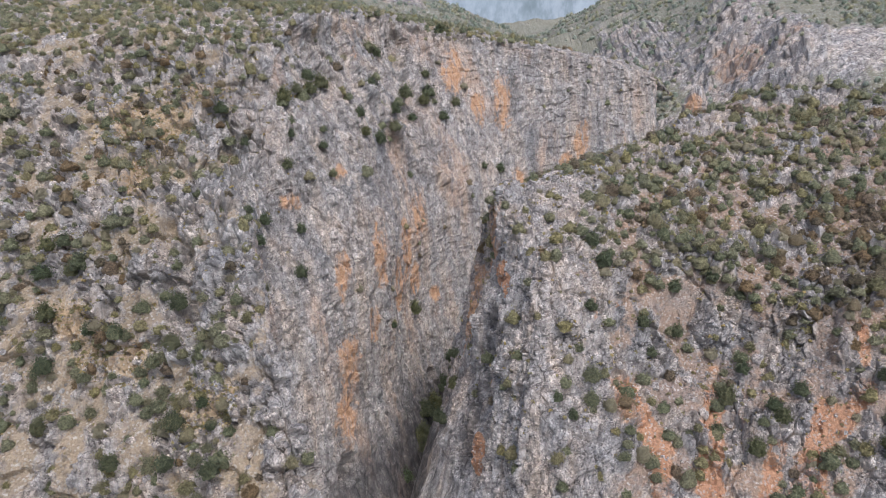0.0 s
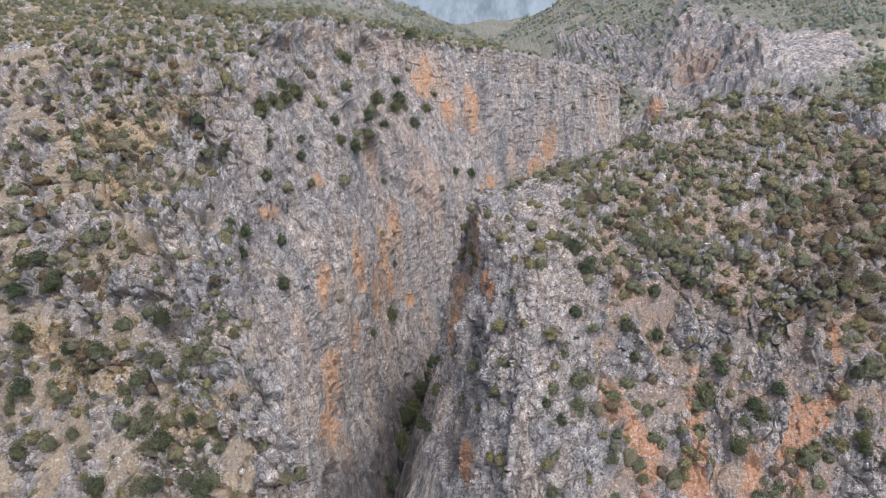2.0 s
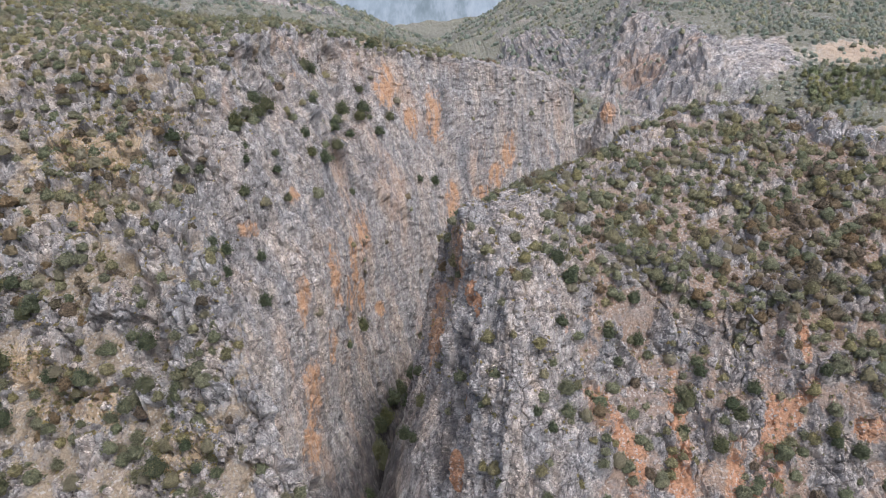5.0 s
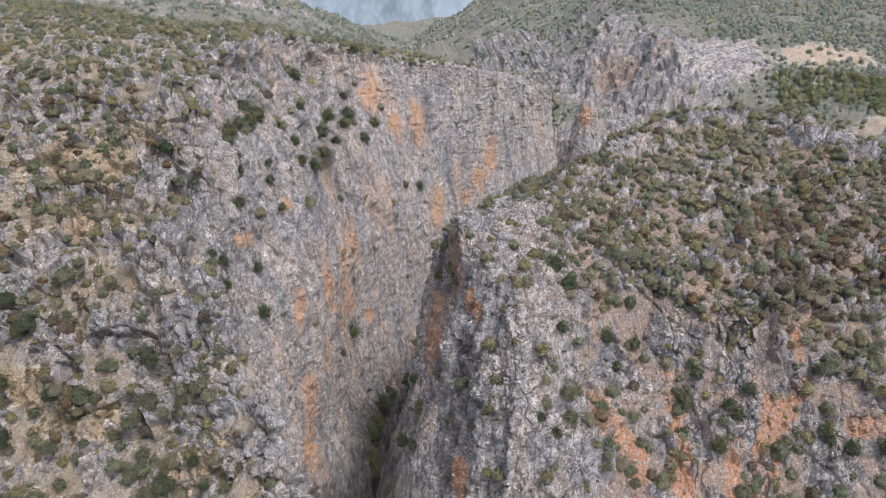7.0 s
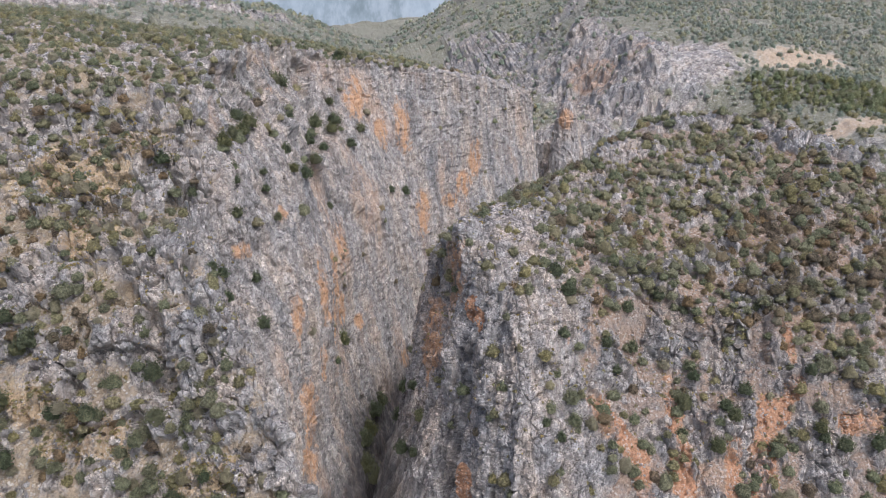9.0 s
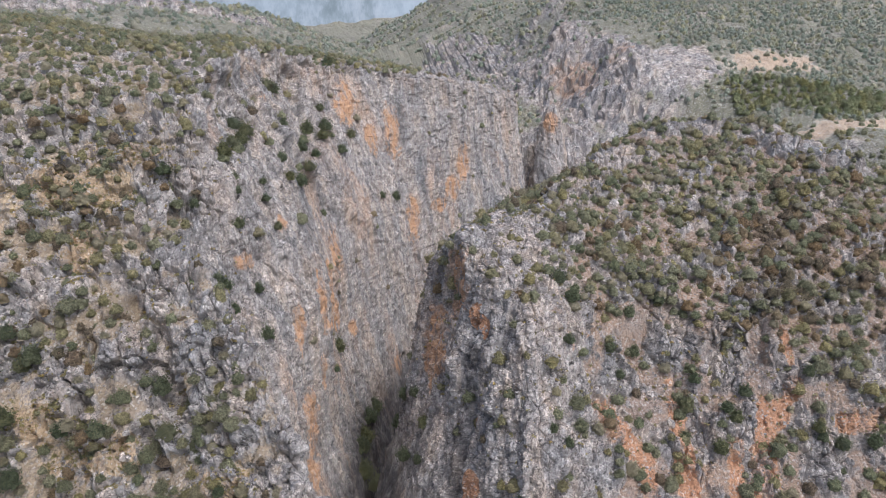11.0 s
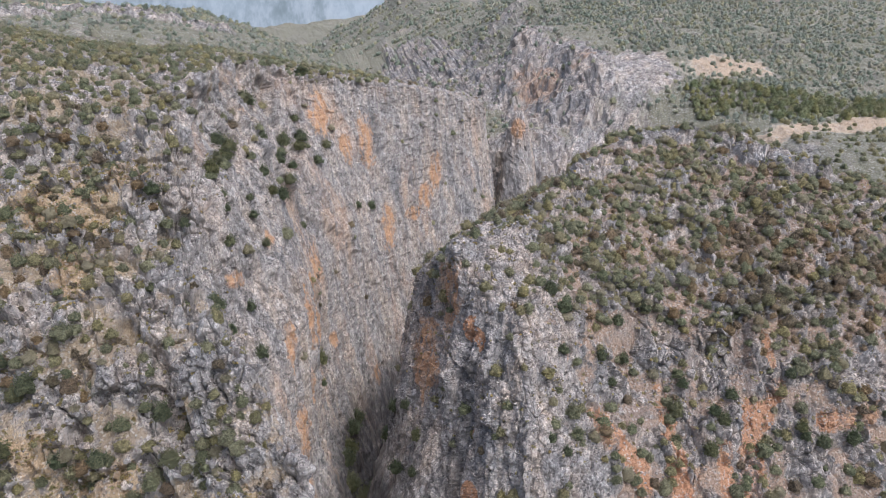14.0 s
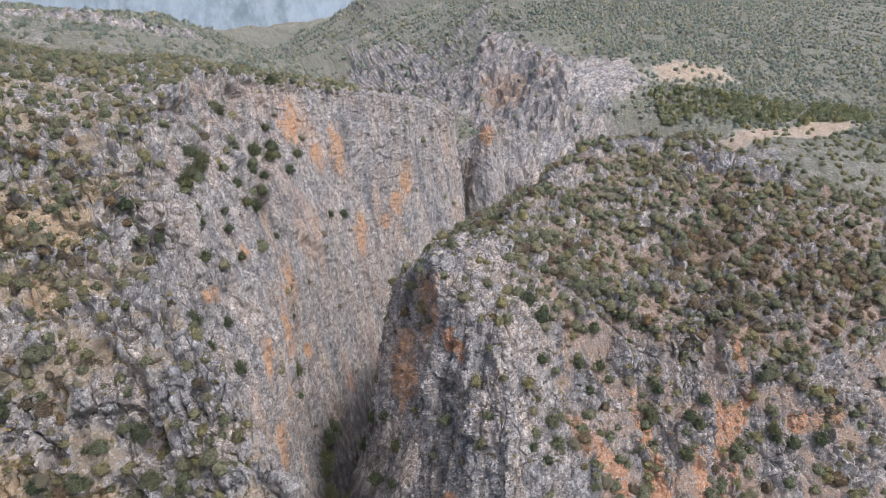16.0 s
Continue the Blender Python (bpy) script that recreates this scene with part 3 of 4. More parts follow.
chute = strips(p, [(53, 124, 87, 50, 115, 79, 2.0), (50, 115, 79, 46.5, 104, 69.5, 2.6), (35, 128, 98, 34.2, 120, 85, 1.3), (34.2, 120.4, 85.5, 40, 112, 77, 3.0), (40, 112, 77, 39, 106, 71, 2.2), (70, 113, 84, 65, 107, 77, 2.8), (65, 107, 77, 61, 101, 70, 3.2), (75.5, 112.5, 89, 70, 110, 82, 2.2),
                    (60, 110, 79, 56, 103, 71, 1.8), (83, 105.5, 82.5, 88, 104.5, 81, 2.6), (28, 131, 104, 31, 122, 92, 0.9), (78, 121, 97, 76.5, 116, 92, 1.4)])
RED_SPOTS = [(12.9, 140.3, 100.7, 1.8, 3, 3.6), (9.1, 132.3, 80.6, 1.2, 3, 3), (7.2, 126.7, 66.2, 2, 4, 5), (13.3, 137, 98.5, 1.3, 3, 4)]
rust = patches(p, RED_SPOTS, 0.3)
soil = (1 - crag) * 0.44 + 0.32 * grain + 0.1 * step(0.5, 0.85, right_n[:, 2]) + 0.12
soil *= 1 - 0.8 * strips(p, [(14, 152, 118, 30, 154, 121.5, 4.5), (30, 154, 121.5, 46, 166, 126, 4), (46, 166, 126, 66, 174, 130, 3), (88, 181, 135, 103, 179, 136, 3.5), (103, 179, 136, 113, 163, 134, 4.5), (113, 163, 134, 124, 149, 128, 4.5)])
soil = np.maximum(soil, (0.45 + 0.4 * (1 - crag)) * chute)
soil = np.maximum(soil, 0.95 * rust)
soil *= 1 - 0.7 * wall * (1 - rust)
# dark streaks down the nose; the last patch paints in gorge-foot shade
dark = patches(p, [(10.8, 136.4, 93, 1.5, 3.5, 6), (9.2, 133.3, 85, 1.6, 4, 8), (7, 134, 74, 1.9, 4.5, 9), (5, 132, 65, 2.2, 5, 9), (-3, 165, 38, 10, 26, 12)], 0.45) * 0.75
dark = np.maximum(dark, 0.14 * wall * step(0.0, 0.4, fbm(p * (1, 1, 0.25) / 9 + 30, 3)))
# mottled darker low on the open slope
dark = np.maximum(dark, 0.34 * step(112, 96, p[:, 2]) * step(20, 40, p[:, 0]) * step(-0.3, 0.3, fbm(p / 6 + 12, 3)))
stain = patches(p, [(10, 149, 106, 5, 6, 9), (7, 156, 88, 4, 8, 10), (34, 118, 86, 2, 5, 8), (15, 138, 88, 2, 4, 9), (90, 99, 84, 10, 6, 5)], 0.7)
redness = 0.16 + 0.5 * grain + 0.85 * chute + rust
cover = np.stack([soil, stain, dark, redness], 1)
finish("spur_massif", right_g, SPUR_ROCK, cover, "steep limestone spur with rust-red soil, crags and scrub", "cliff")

# the country behind: a smooth height field through summits, valleys and benches
NEAR_LOW = [(-300, 250, 100), (-100, 250, 90), (-30, 270, 60), (0, 200, -40), (0, 100, -40), (-150, 100, -10), (60, 150, 40), (150, 150, 60), (250, 110, 60), (200, 196, 100), (245, 185, 100), (195, 150, 80), (100, 40, -10), (-100, 0, -20), (300, 0, 30), (50, 250, -20), (105, 282, 10), (-300, 100, 0)]
BENCHES = [(-220, 345, 162), (-95, 345, 156), (-40, 352, 149), (20, 365, 138), (70, 375, 127), (-45, 428, 167), (-150, 450, 176), (3, 613, 168), (60, 943, 110), (-200, 700, 190), (17, 520, 157), (43, 480, 148), (31, 590, 159), (-79, 700, 182), (-12, 720, 176), (-117, 600, 178), (88, 560, 112), (100, 640, 104), (225, 332, 137), (243, 352, 148), (193, 368, 147), (181, 356, 146)]
SLOPES = [(214, 400, 160), (185, 392, 156), (175, 444, 163), (150, 356, 112), (118, 333, 78), (128, 347, 106), (108, 312, 20), (145, 400, 108), (150, 470, 100), (150, 560, 112), (110, 420, 118), (230, 560, 190), (210, 240, 116), (260, 260, 120), (320, 290, 126), (300, 220, 118), (440, 358, 160)]
FAR = [(600, 570, 200), (350, 600, 215), (160, 700, 160), (116, 820, 120), (250, 900, 225), (900, 700, 270), (600, 1000, 290), (0, 1300, 90), (-600, 900, 190), (-700, 300, 190), (900, 200, 240), (-1200, 1200, 150), (300, 1500, 120), (1200, 1400, 330), (700, 0, 130)]
KNOTS = np.array(NEAR_LOW + BENCHES + SLOPES + FAR, dtype=float)


def rbf_fit(k):
    d = np.linalg.norm(k[:, None, :2] - k[None, :, :2], axis=2)
    return np.linalg.solve(d + np.eye(len(k)) * 1.0, k[:, 2] - 120)


KNOT_W = rbf_fit(KNOTS)


def country(x, y):
    out = np.full(x.shape, 120.0)
    for (kx, ky, _), w in zip(KNOTS, KNOT_W):
        out += w * np.sqrt((x - kx) ** 2 + (y - ky) ** 2)
    return out


def spread(lo, hi, a, b, near, far):
    """Coordinates from lo to hi, cells of size near between a and b, growing to far outside."""
    out, x, s = [a], a, near
    while x < hi:
        s = near if x < b else min(s * 1.06, far)
        x += s
        out.append(x)
    x, s = a, near
    while x > lo:
        s = min(s * 1.06, far)
        x -= s
        out.insert(0, x)
    return np.array(out)


xs, ys = spread(-1600, 1900, -140, 330, 1.6, 30), spread(-300, 2200, 215, 480, 1.6, 30)
gx, gy = np.meshgrid(xs, ys)
gz = country(gx, gy)
g = np.stack([gx, gy, gz], 2)
n0 = grid_normals(g)
far_size = 1.0 + 2.0 * step(420, 900, gy.ravel())
p = g.reshape(-1, 3)
steep = step(0.85, 0.45, np.abs(n0[..., 2]).ravel())
bluff = patches(p, [(125, 342, 100, 26, 22, 50), (165, 385, 130, 30, 45, 60), (160, 470, 140, 34, 70, 60), (152, 600, 145, 36, 70, 60), (-60, 440, 168, 60, 10, 12), (-130, 400, 170, 40, 8, 12), (115, 560, 150, 22, 30, 40)], 0.35)
steep = np.maximum(steep, bluff)
d = fbm(p / 60, 4) * 5 * far_size + fbm(p * (1, 1, 0.3) / 16, 5, 0.55, ridged=True) * (0.8 + 3.2 * steep)
h, gap = blocks(p * (1, 1, 0.4) / 9, 0.9)
d += (h - 0.4) * (0.5 + 2.2 * steep)
h, gap = blocks(p * (1, 1, 0.5) / 4 + 50, 0.9)
d += (h - 0.4) * (0.6 + 1.6 * steep)
nn = n0.reshape(-1, 3) * np.sign(n0[..., 2].reshape(-1, 1))
p = p + nn * d[:, None]
back_g = p.reshape(g.shape)
back_n = nn
flat = 1 - steep
soil = 0.62 * flat + 0.4 * fbm(p / 22, 4) + 0.1 * bluff
talus = patches(p, [(203, 350, 142, 22, 22, 25), (190, 372, 148, 10, 14, 15)])
clearing = patches(p, [(254, 340, 141, 28, 13, 25), (5, 615, 170, 34, 18, 25), (235, 262, 120, 70, 10, 20), (-80, 600, 185, 34, 12, 25), (-110, 470, 178, 30, 10, 20)])
stain = patches(p, [(165, 400, 130, 14, 25, 14), (185, 380, 140, 12, 10, 12)], 0.8) * 0.6
cover = np.stack([np.maximum(soil * (1 - 0.5 * talus), clearing), stain, 0.25 * bluff, 0.5 * talus + clearing], 1)
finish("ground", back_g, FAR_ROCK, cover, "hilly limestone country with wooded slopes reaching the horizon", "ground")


# a tower of rock at the mouth of the side gully
rings = []
for z, wide in ((62, 15), (80, 12), (98, 9), (112, 6.5), (119, 5), (124, 2.5), (125, 0.4)):
    rings.append([(117 + wide * math.cos(a) * 0.9, 331 + wide * math.sin(a), z) for a in np.linspace(0, -2 * math.pi, 13)])
g = loft(rings, [5] * 12, (10, 12, 12, 8, 6, 4))
tower_g, _, tower_n, _ = weather(g, np.ones(g.shape[0] * g.shape[1]), np.zeros(g.shape[0] * g.shape[1]), 1.0, 0.3)
p = tower_g.reshape(-1, 3)
cover = np.stack([0.3 * step(0.5, 0.9, tower_n[:, 2]), patches(p, [(114, 326, 117, 5, 5, 5)]), 0 * p[:, 0], 0.3 + 0 * p[:, 0]], 1)
finish("rock_tower", tower_g, ROCK, cover, "lone limestone tower with an orange scar beside the gorge", "rock")


# far mountains in low cloud, closing the valley head: a glowing, haze-painted shell
def backdrop_material():
    m, nt, bsdf = nodes_of("glowing_misty_distance")
    pos = nt.nodes.new("ShaderNodeNewGeometry").outputs["Position"]
    veil = noise_tex(nt, pos, 0.003, 4)
    tall = nt.nodes.new("ShaderNodeMapping")
    tall.inputs["Scale"].default_value = (1, 1, 0.55)
    tall.inputs["Rotation"].default_value = (0.0, 0.5, 0.0)
    nt.links.new(pos, tall.inputs[0])
    forms = noise_tex(nt, tall.outputs[0], 0.02, 10, 0.72)
    sep = nt.nodes.new("ShaderNodeSeparateXYZ")
    nt.links.new(pos, sep.inputs[0])
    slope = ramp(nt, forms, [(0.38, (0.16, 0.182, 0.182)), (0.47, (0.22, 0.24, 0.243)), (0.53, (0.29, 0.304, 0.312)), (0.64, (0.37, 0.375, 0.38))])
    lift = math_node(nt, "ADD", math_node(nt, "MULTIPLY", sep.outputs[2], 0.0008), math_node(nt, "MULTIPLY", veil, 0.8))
    # haze and cloud mixed into the emission colour, thicker with height
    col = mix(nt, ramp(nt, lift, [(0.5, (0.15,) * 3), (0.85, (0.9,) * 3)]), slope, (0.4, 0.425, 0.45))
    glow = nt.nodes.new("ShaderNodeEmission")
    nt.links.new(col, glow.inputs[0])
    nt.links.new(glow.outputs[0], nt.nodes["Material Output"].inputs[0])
    return m


aa = np.linspace(radians(-25), radians(205), 160)
zz = np.linspace(-50, 900, 60)
ga, gz = np.meshgrid(aa, zz)
g = np.stack([2300 * np.cos(ga), 2300 * np.sin(ga), gz], 2)
g += 60 * fbm(g.reshape(-1, 3) / 300, 4).reshape(gz.shape)[..., None] * np.stack([np.cos(ga), np.sin(ga), 0 * ga], 2)
tagged(mesh_object("backdrop", g.reshape(-1, 3), grid_faces(*gz.shape), backdrop_material(), True), "self-lit backdrop of far mountainsides fading into painted haze and low cloud", "distance", kind="structure")


# ---- plants ----
def crown_mesh(seed, leaves, lobes, leaf, height=0.75, up=0.25):
    """Leaf clusters over a lumpy crown of radius about 1, standing on z = 0. Returns vertices and triangles."""
    r = np.random.RandomState(seed)
    c = np.stack([r.uniform(-0.55, 0.55, lobes), r.uniform(-0.55, 0.55, lobes), r.uniform(0.3, 1.0, lobes) * height], 1)
    c[0] = (0, 0, height * 0.8)
    size = r.uniform(0.32, 0.55, lobes)
    k = r.randint(0, lobes, leaves)
    d = r.normal(size=(leaves, 3))
    d[:, 2] = np.abs(d[:, 2]) * 1.0 - 0.35
    d /= np.linalg.norm(d, axis=1)[:, None]
    at = c[k] + d * (size[k] * r.uniform(0.72, 1.08, leaves))[:, None]
    at[:, 2] = np.maximum(at[:, 2], 0.03)
    n = d + r.normal(size=(leaves, 3)) * 0.33 + (0, 0, up)
    n /= np.linalg.norm(n, axis=1)[:, None]
    a = np.cross(n, r.normal(size=(leaves, 3)))
    a /= np.linalg.norm(a, axis=1)[:, None] + 1e-9
    b = np.cross(n, a)
    s = leaf * r.uniform(0.6, 1.4, leaves)[:, None]
    tri = np.stack([at + a * s, at - a * s * 0.6 + b * s * 0.85, at - a * s * 0.6 - b * s * 0.85 + n * s * 0.3], 1)
    return tri.reshape(-1, 3), np.arange(leaves * 3).reshape(-1, 3)


def bush_mesh(seed, around, rings, leaves, leaf, height=1.0):
    """A lumpy dome of close foliage with sprays of leaves standing out of it, radius about 1, on z = 0."""
    r = np.random.RandomState(seed)
    a = np.arange(around) * 2 * math.pi / around
    t = np.linspace(0.0, 1.0, rings + 1)[:-1]
    th = np.concatenate([[-0.35], t * math.pi / 2])
    ga, gt = np.meshgrid(a, th)
    v = np.stack([np.cos(ga) * np.cos(gt), np.sin(ga) * np.cos(gt), np.sin(gt)], 2).reshape(-1, 3)
    v = np.concatenate([v, [(0, 0, 1.0)]])
    lump = 1 + 0.45 * fbm(v * 1.5 + seed * 5.7, 2) + 0.45 * fbm(v * 3.4 + seed * 2.1, 2) + 0.1 * r.normal(size=len(v))
    v = v * 0.8 * lump[:, None] * (1, 1, height * 0.85)
    v[:, 2] += 0.15 * height
    f = []
    for i in range(len(th) - 1):
        for j in range(around):
            k = (j + 1) % around
            f += [(i * around + j, i * around + k, i * around + around + k), (i * around + j, i * around + around + k, i * around + around + j)]
    i = (len(th) - 1) * around
    f += [(i + j, i + (j + 1) % around, len(v) - 1) for j in range(around)]
    at = v[r.randint(around, len(v), leaves)] * r.uniform(0.95, 1.35, (leaves, 1)) + r.normal(size=(leaves, 3)) * 0.15
    d = at / np.linalg.norm(at, axis=1)[:, None] + r.normal(size=(leaves, 3)) * 0.5 + (0, 0, 0.2)
    d /= np.linalg.norm(d, axis=1)[:, None]
    b = np.cross(d, r.normal(size=(leaves, 3)))
    b /= np.linalg.norm(b, axis=1)[:, None]
    c = np.cross(d, b)
    s = leaf * r.uniform(0.6, 1.4, leaves)[:, None]
    tri = np.stack([at + b * s, at - b * s * 0.6 + c * s * 0.85, at - b * s * 0.6 - c * s * 0.85], 1).reshape(-1, 3)
    return np.concatenate([v, tri]), np.concatenate([np.array(f), len(v) + np.arange(leaves * 3).reshape(-1, 3)])


def scatter(points, weights, count, gapmin, seed, taken=None):
    """Indices of points drawn by weight, no two nearer than gapmin."""
    r = np.random.RandomState(seed)
    w = np.clip(weights, 0, None)
    order = r.choice(len(points), size=min(count * 4, int((w > 0).sum())), replace=False, p=w / w.sum())
    cells, out = {} if taken is None else taken, []
    for i in order:
        x, y, z = points[i]
        key = (int(x // gapmin), int(y // gapmin), int(z // gapmin))
        near = False
        for dx in (-1, 0, 1):
            for dy in (-1, 0, 1):
                for dz in (-1, 0, 1):
                    for q in cells.get((key[0] + dx, key[1] + dy, key[2] + dz), ()):
                        if (q[0] - x) ** 2 + (q[1] - y) ** 2 + (q[2] - z) ** 2 < gapmin * gapmin:
                            near = True
        if near:
            continue
        cells.setdefault(key, []).append((x, y, z))
        out.append(i)
        if len(out) >= count:
            break
    return np.array(out)


def joined(name, kinds, places, sizes, material, seed, label, category, squash=(0.9, 1.25)):
    """Many plants in one mesh."""
    r = np.random.RandomState(seed)
    vs, fs, tones, base = [], [], [], 0
    for (x, y, z), s in zip(places, sizes):
        v, f = kinds[r.randint(len(kinds))]
        a = r.uniform(0, 6.283)
        ca, sa = math.cos(a), math.sin(a)
        sx, sy, sz = s * r.uniform(0.85, 1.2), s * r.uniform(0.85, 1.2), s * r.uniform(*squash)
        q = np.stack([v[:, 0] * ca * sx - v[:, 1] * sa * sy + x, v[:, 0] * sa * sx + v[:, 1] * ca * sy + y, v[:, 2] * sz + z], 1)
        vs.append(q)
        fs.append(f + base)
        tones.append(np.full(len(v), r.rand()))
        base += len(v)
    ob = mesh_object(name, np.concatenate(vs), np.concatenate(fs), material, material is not BOULDER)
    att = ob.data.attributes.new("tone", "FLOAT", "POINT")
    att.data.foreach_set("value", np.concatenate(tones).astype(np.float32))
    return tagged(ob, label, category, kind="stuff")


def cell_area(g):
    a = np.linalg.norm(np.cross(np.gradient(g, axis=1), np.gradient(g, axis=0)), axis=2)
    return a.ravel()


SHRUBS = [bush_mesh(10 + i, 10, 4, 76, 0.12, 1.15) for i in range(8)]
TUFTS = [bush_mesh(40 + i, 9, 4, 46, 0.12, 1.2) for i in range(6)]
FAR_TREES = [bush_mesh(60 + i, 6, 3, 18, 0.22, 1.3) for i in range(6)]
PINES = [bush_mesh(80 + i, 11, 6, 260, 0.17, 1.5) for i in range(4)]


def part(name, data, parent, label=""):
    ob = new(name, data)
    ob.parent = parent
    return tagged(ob, label)


def leaf_data(name, v, f, material):
    ob = mesh_object(name, v, f, material, True)
    me = ob.data
    bpy.data.objects.remove(ob)
    return me


def stem_data(name, seed, height, width, limbs):
    """A few tapered, bent woody stems from one foot."""
    r = np.random.RandomState(seed)
    vs, fs = [], []
    for k in range(limbs):
        lean = r.uniform(-0.35, 0.35, 2) * (0.3 if limbs == 1 else 1.0)
        for ring in range(4):
            t = ring / 3
            c = np.array([lean[0] * t * t * height, lean[1] * t * t * height, t * height - 0.3])
            for a in range(5):
                w = width * (1 - 0.7 * t)
                vs.append(c + (math.cos(a * 1.2566) * w, math.sin(a * 1.2566) * w, 0))
        b = k * 20
        for ring in range(3):
            for a in range(5):
                q = [b + ring * 5 + a, b + ring * 5 + (a + 1) % 5, b + ring * 5 + 5 + (a + 1) % 5, b + ring * 5 + 5 + a]
                fs += [(q[0], q[1], q[2]), (q[0], q[2], q[3])]
    return leaf_data(name, np.array(vs), np.array(fs), BARK)


def plant(name, crown, stem, x, y, z, size, tall, turn, label, category, group):
    """One bush or tree: an empty at its foot with a crown and stems under it."""
    root = new(name)
    root.empty_display_size = 0.2
    root.matrix_world = pose(x, y, z, 0, 0, turn) @ Matrix.Diagonal((size, size, size * tall, 1))
    part("stem", stem, root)
    part("crown", crown, root)
    return tagged(root, label, category, group)


SHRUB_CROWNS = [leaf_data("shrub_crown", v, f, MAQUIS) for v, f in [bush_mesh(110 + i, 16, 8, 420, 0.1, 1.1) for i in range(6)]]
OAK_CROWNS = [leaf_data("oak_crown", v, f, OAK) for v, f in [bush_mesh(130 + i, 16, 8, 480, 0.1, 1.2) for i in range(6)]]
PINE_CROWNS = [leaf_data("pine_crown", v + (0, 0, 0.35), f, PINE) for v, f in PINES]
SHRUB_STEM = stem_data("shrub_stem", 5, 0.7, 0.05, 4)
OAK_STEM = stem_data("oak_stem", 6, 0.9, 0.09, 2)
PINE_STEM = stem_data("pine_stem", 7, 1.3, 0.1, 1)

lp, rp = left_g.reshape(-1, 3), right_g.reshape(-1, 3)
r = np.random.RandomState(3)

# evergreen oaks and big bushes that stand out: foot and radius
FACE_OAKS = [(-37.3, 171, 134.4, 1.9), (-49.9, 163, 134.4, 1.7), (-45, 160.1, 125.2, 1.2), (-36.2, 167, 126.6, 1.5), (-28.6, 176.5, 126.6, 1), (-27.1, 173.2, 122.8, 1.2), (-24.6, 170.1, 116.4, 1.1), (-35.2, 161.4, 120.2, 1.4), (-40.7, 144.4, 114.1, 1.2),
             (-33.9, 151.6, 111.2, 1.6), (-37.2, 142, 107.9, 1.3), (-33.5, 185, 137, 2), (-30.7, 192.9, 137.7, 2.2), (-34.6, 179.3, 136.3, 1.6), (-33.1, 190, 141.7, 2), (-24.8, 240.6, 143.9, 2.2), (-22.5, 245.4, 142.7, 2.2), (-37, 170.1, 128.9, 1.4), (-31.1, 157.1, 106.4, 1.2)]
GULLY_OAKS = [(-12.1, 242.7, 131, 2.6), (-5, 252.3, 129.6, 2.6), (-5.5, 247.5, 127.2, 2.2), (1.3, 251.4, 121, 1.9), (-12.9, 232.3, 126, 2.2), (-9.3, 238.2, 124.8, 1.6), (-16.3, 207.4, 121.6, 2.2), (-12.4, 217.1, 121.7, 2), (-18.6, 199.8, 122.2, 1.6), (14.8, 257.5, 101.8, 1.5),
              (21.7, 262.9, 100.1, 1.9), (4.5, 259.1, 124.9, 2), (0, 273.4, 148.2, 3), (-2.5, 271.9, 148.8, 2.6), (-6.1, 258.4, 134.8, 1.8), (-21.9, 202.7, 129.1, 1.6), (-21.6, 218.1, 134.5, 1.6), (-8.2, 223.4, 107.4, 1.2), (-7.4, 211.9, 64.1, 2.4), (-13.6, 183.3, 70.4, 1.3)]
SLOPE_OAKS = [(-69.6, 126, 93.4, 1.5), (-81.2, 134.9, 102.6, 2), (-79, 139.6, 108.1, 1.7), (-82, 139.2, 107.1, 1.8), (-74.2, 136, 104.7, 2), (-76.5, 135.8, 103, 1.6), (-77.7, 129.1, 98.2, 1.8), (-77.4, 113.9, 83.2, 1.5), (-76.6, 120.6, 88.4, 1.9), (-62.5, 124.3, 94.3, 1.6), (-58.7, 106.4, 78.6, 1.6),
              (-51.4, 121.2, 93.4, 1.9), (-51.3, 128.8, 99.5, 1.8), (-43.2, 111.3, 87.3, 1.1), (-40.4, 108.1, 85.1, 0.9), (-29.9, 150.5, 98.4, 1.6), (-32.4, 135.4, 97, 1.1), (-48.9, 110, 84.4, 2), (-41.5, 103.3, 80.4, 1.8), (-47.8, 105.4, 79.7, 1.6)]
SPUR_OAKS = [(47.5, 127.6, 93.1, 1.5), (28.9, 125.7, 99, 1.3), (39.4, 127.9, 95.4, 1.4), (56.1, 121.5, 90.2, 1.4), (51.9, 117.5, 88, 1.8), (60.4, 114.1, 88.7, 1.5), (61.8, 111.6, 85.8, 1.6), (66, 113.4, 88.1, 1.5), (72.9, 102.9, 83.7, 1.4), (81.2, 99.9, 81.4, 1.7), (77, 101.1, 82.1, 1.2),
             (89, 99.5, 79.8, 1.8), (77.4, 110.6, 92.2, 1.3), (41.8, 123.7, 91.4, 1.1), (29.8, 135.6, 109.6, 1.7), (31.9, 132.3, 106.9, 1.8), (47.1, 132.6, 100.3, 1.5), (53.5, 133.3, 102.8, 1.5), (21, 116.9, 84.6, 1), (24.1, 115.6, 81.6, 1.1), (51.6, 112.4, 81.8, 1.3), (56, 109.2, 79.7, 1.7)]
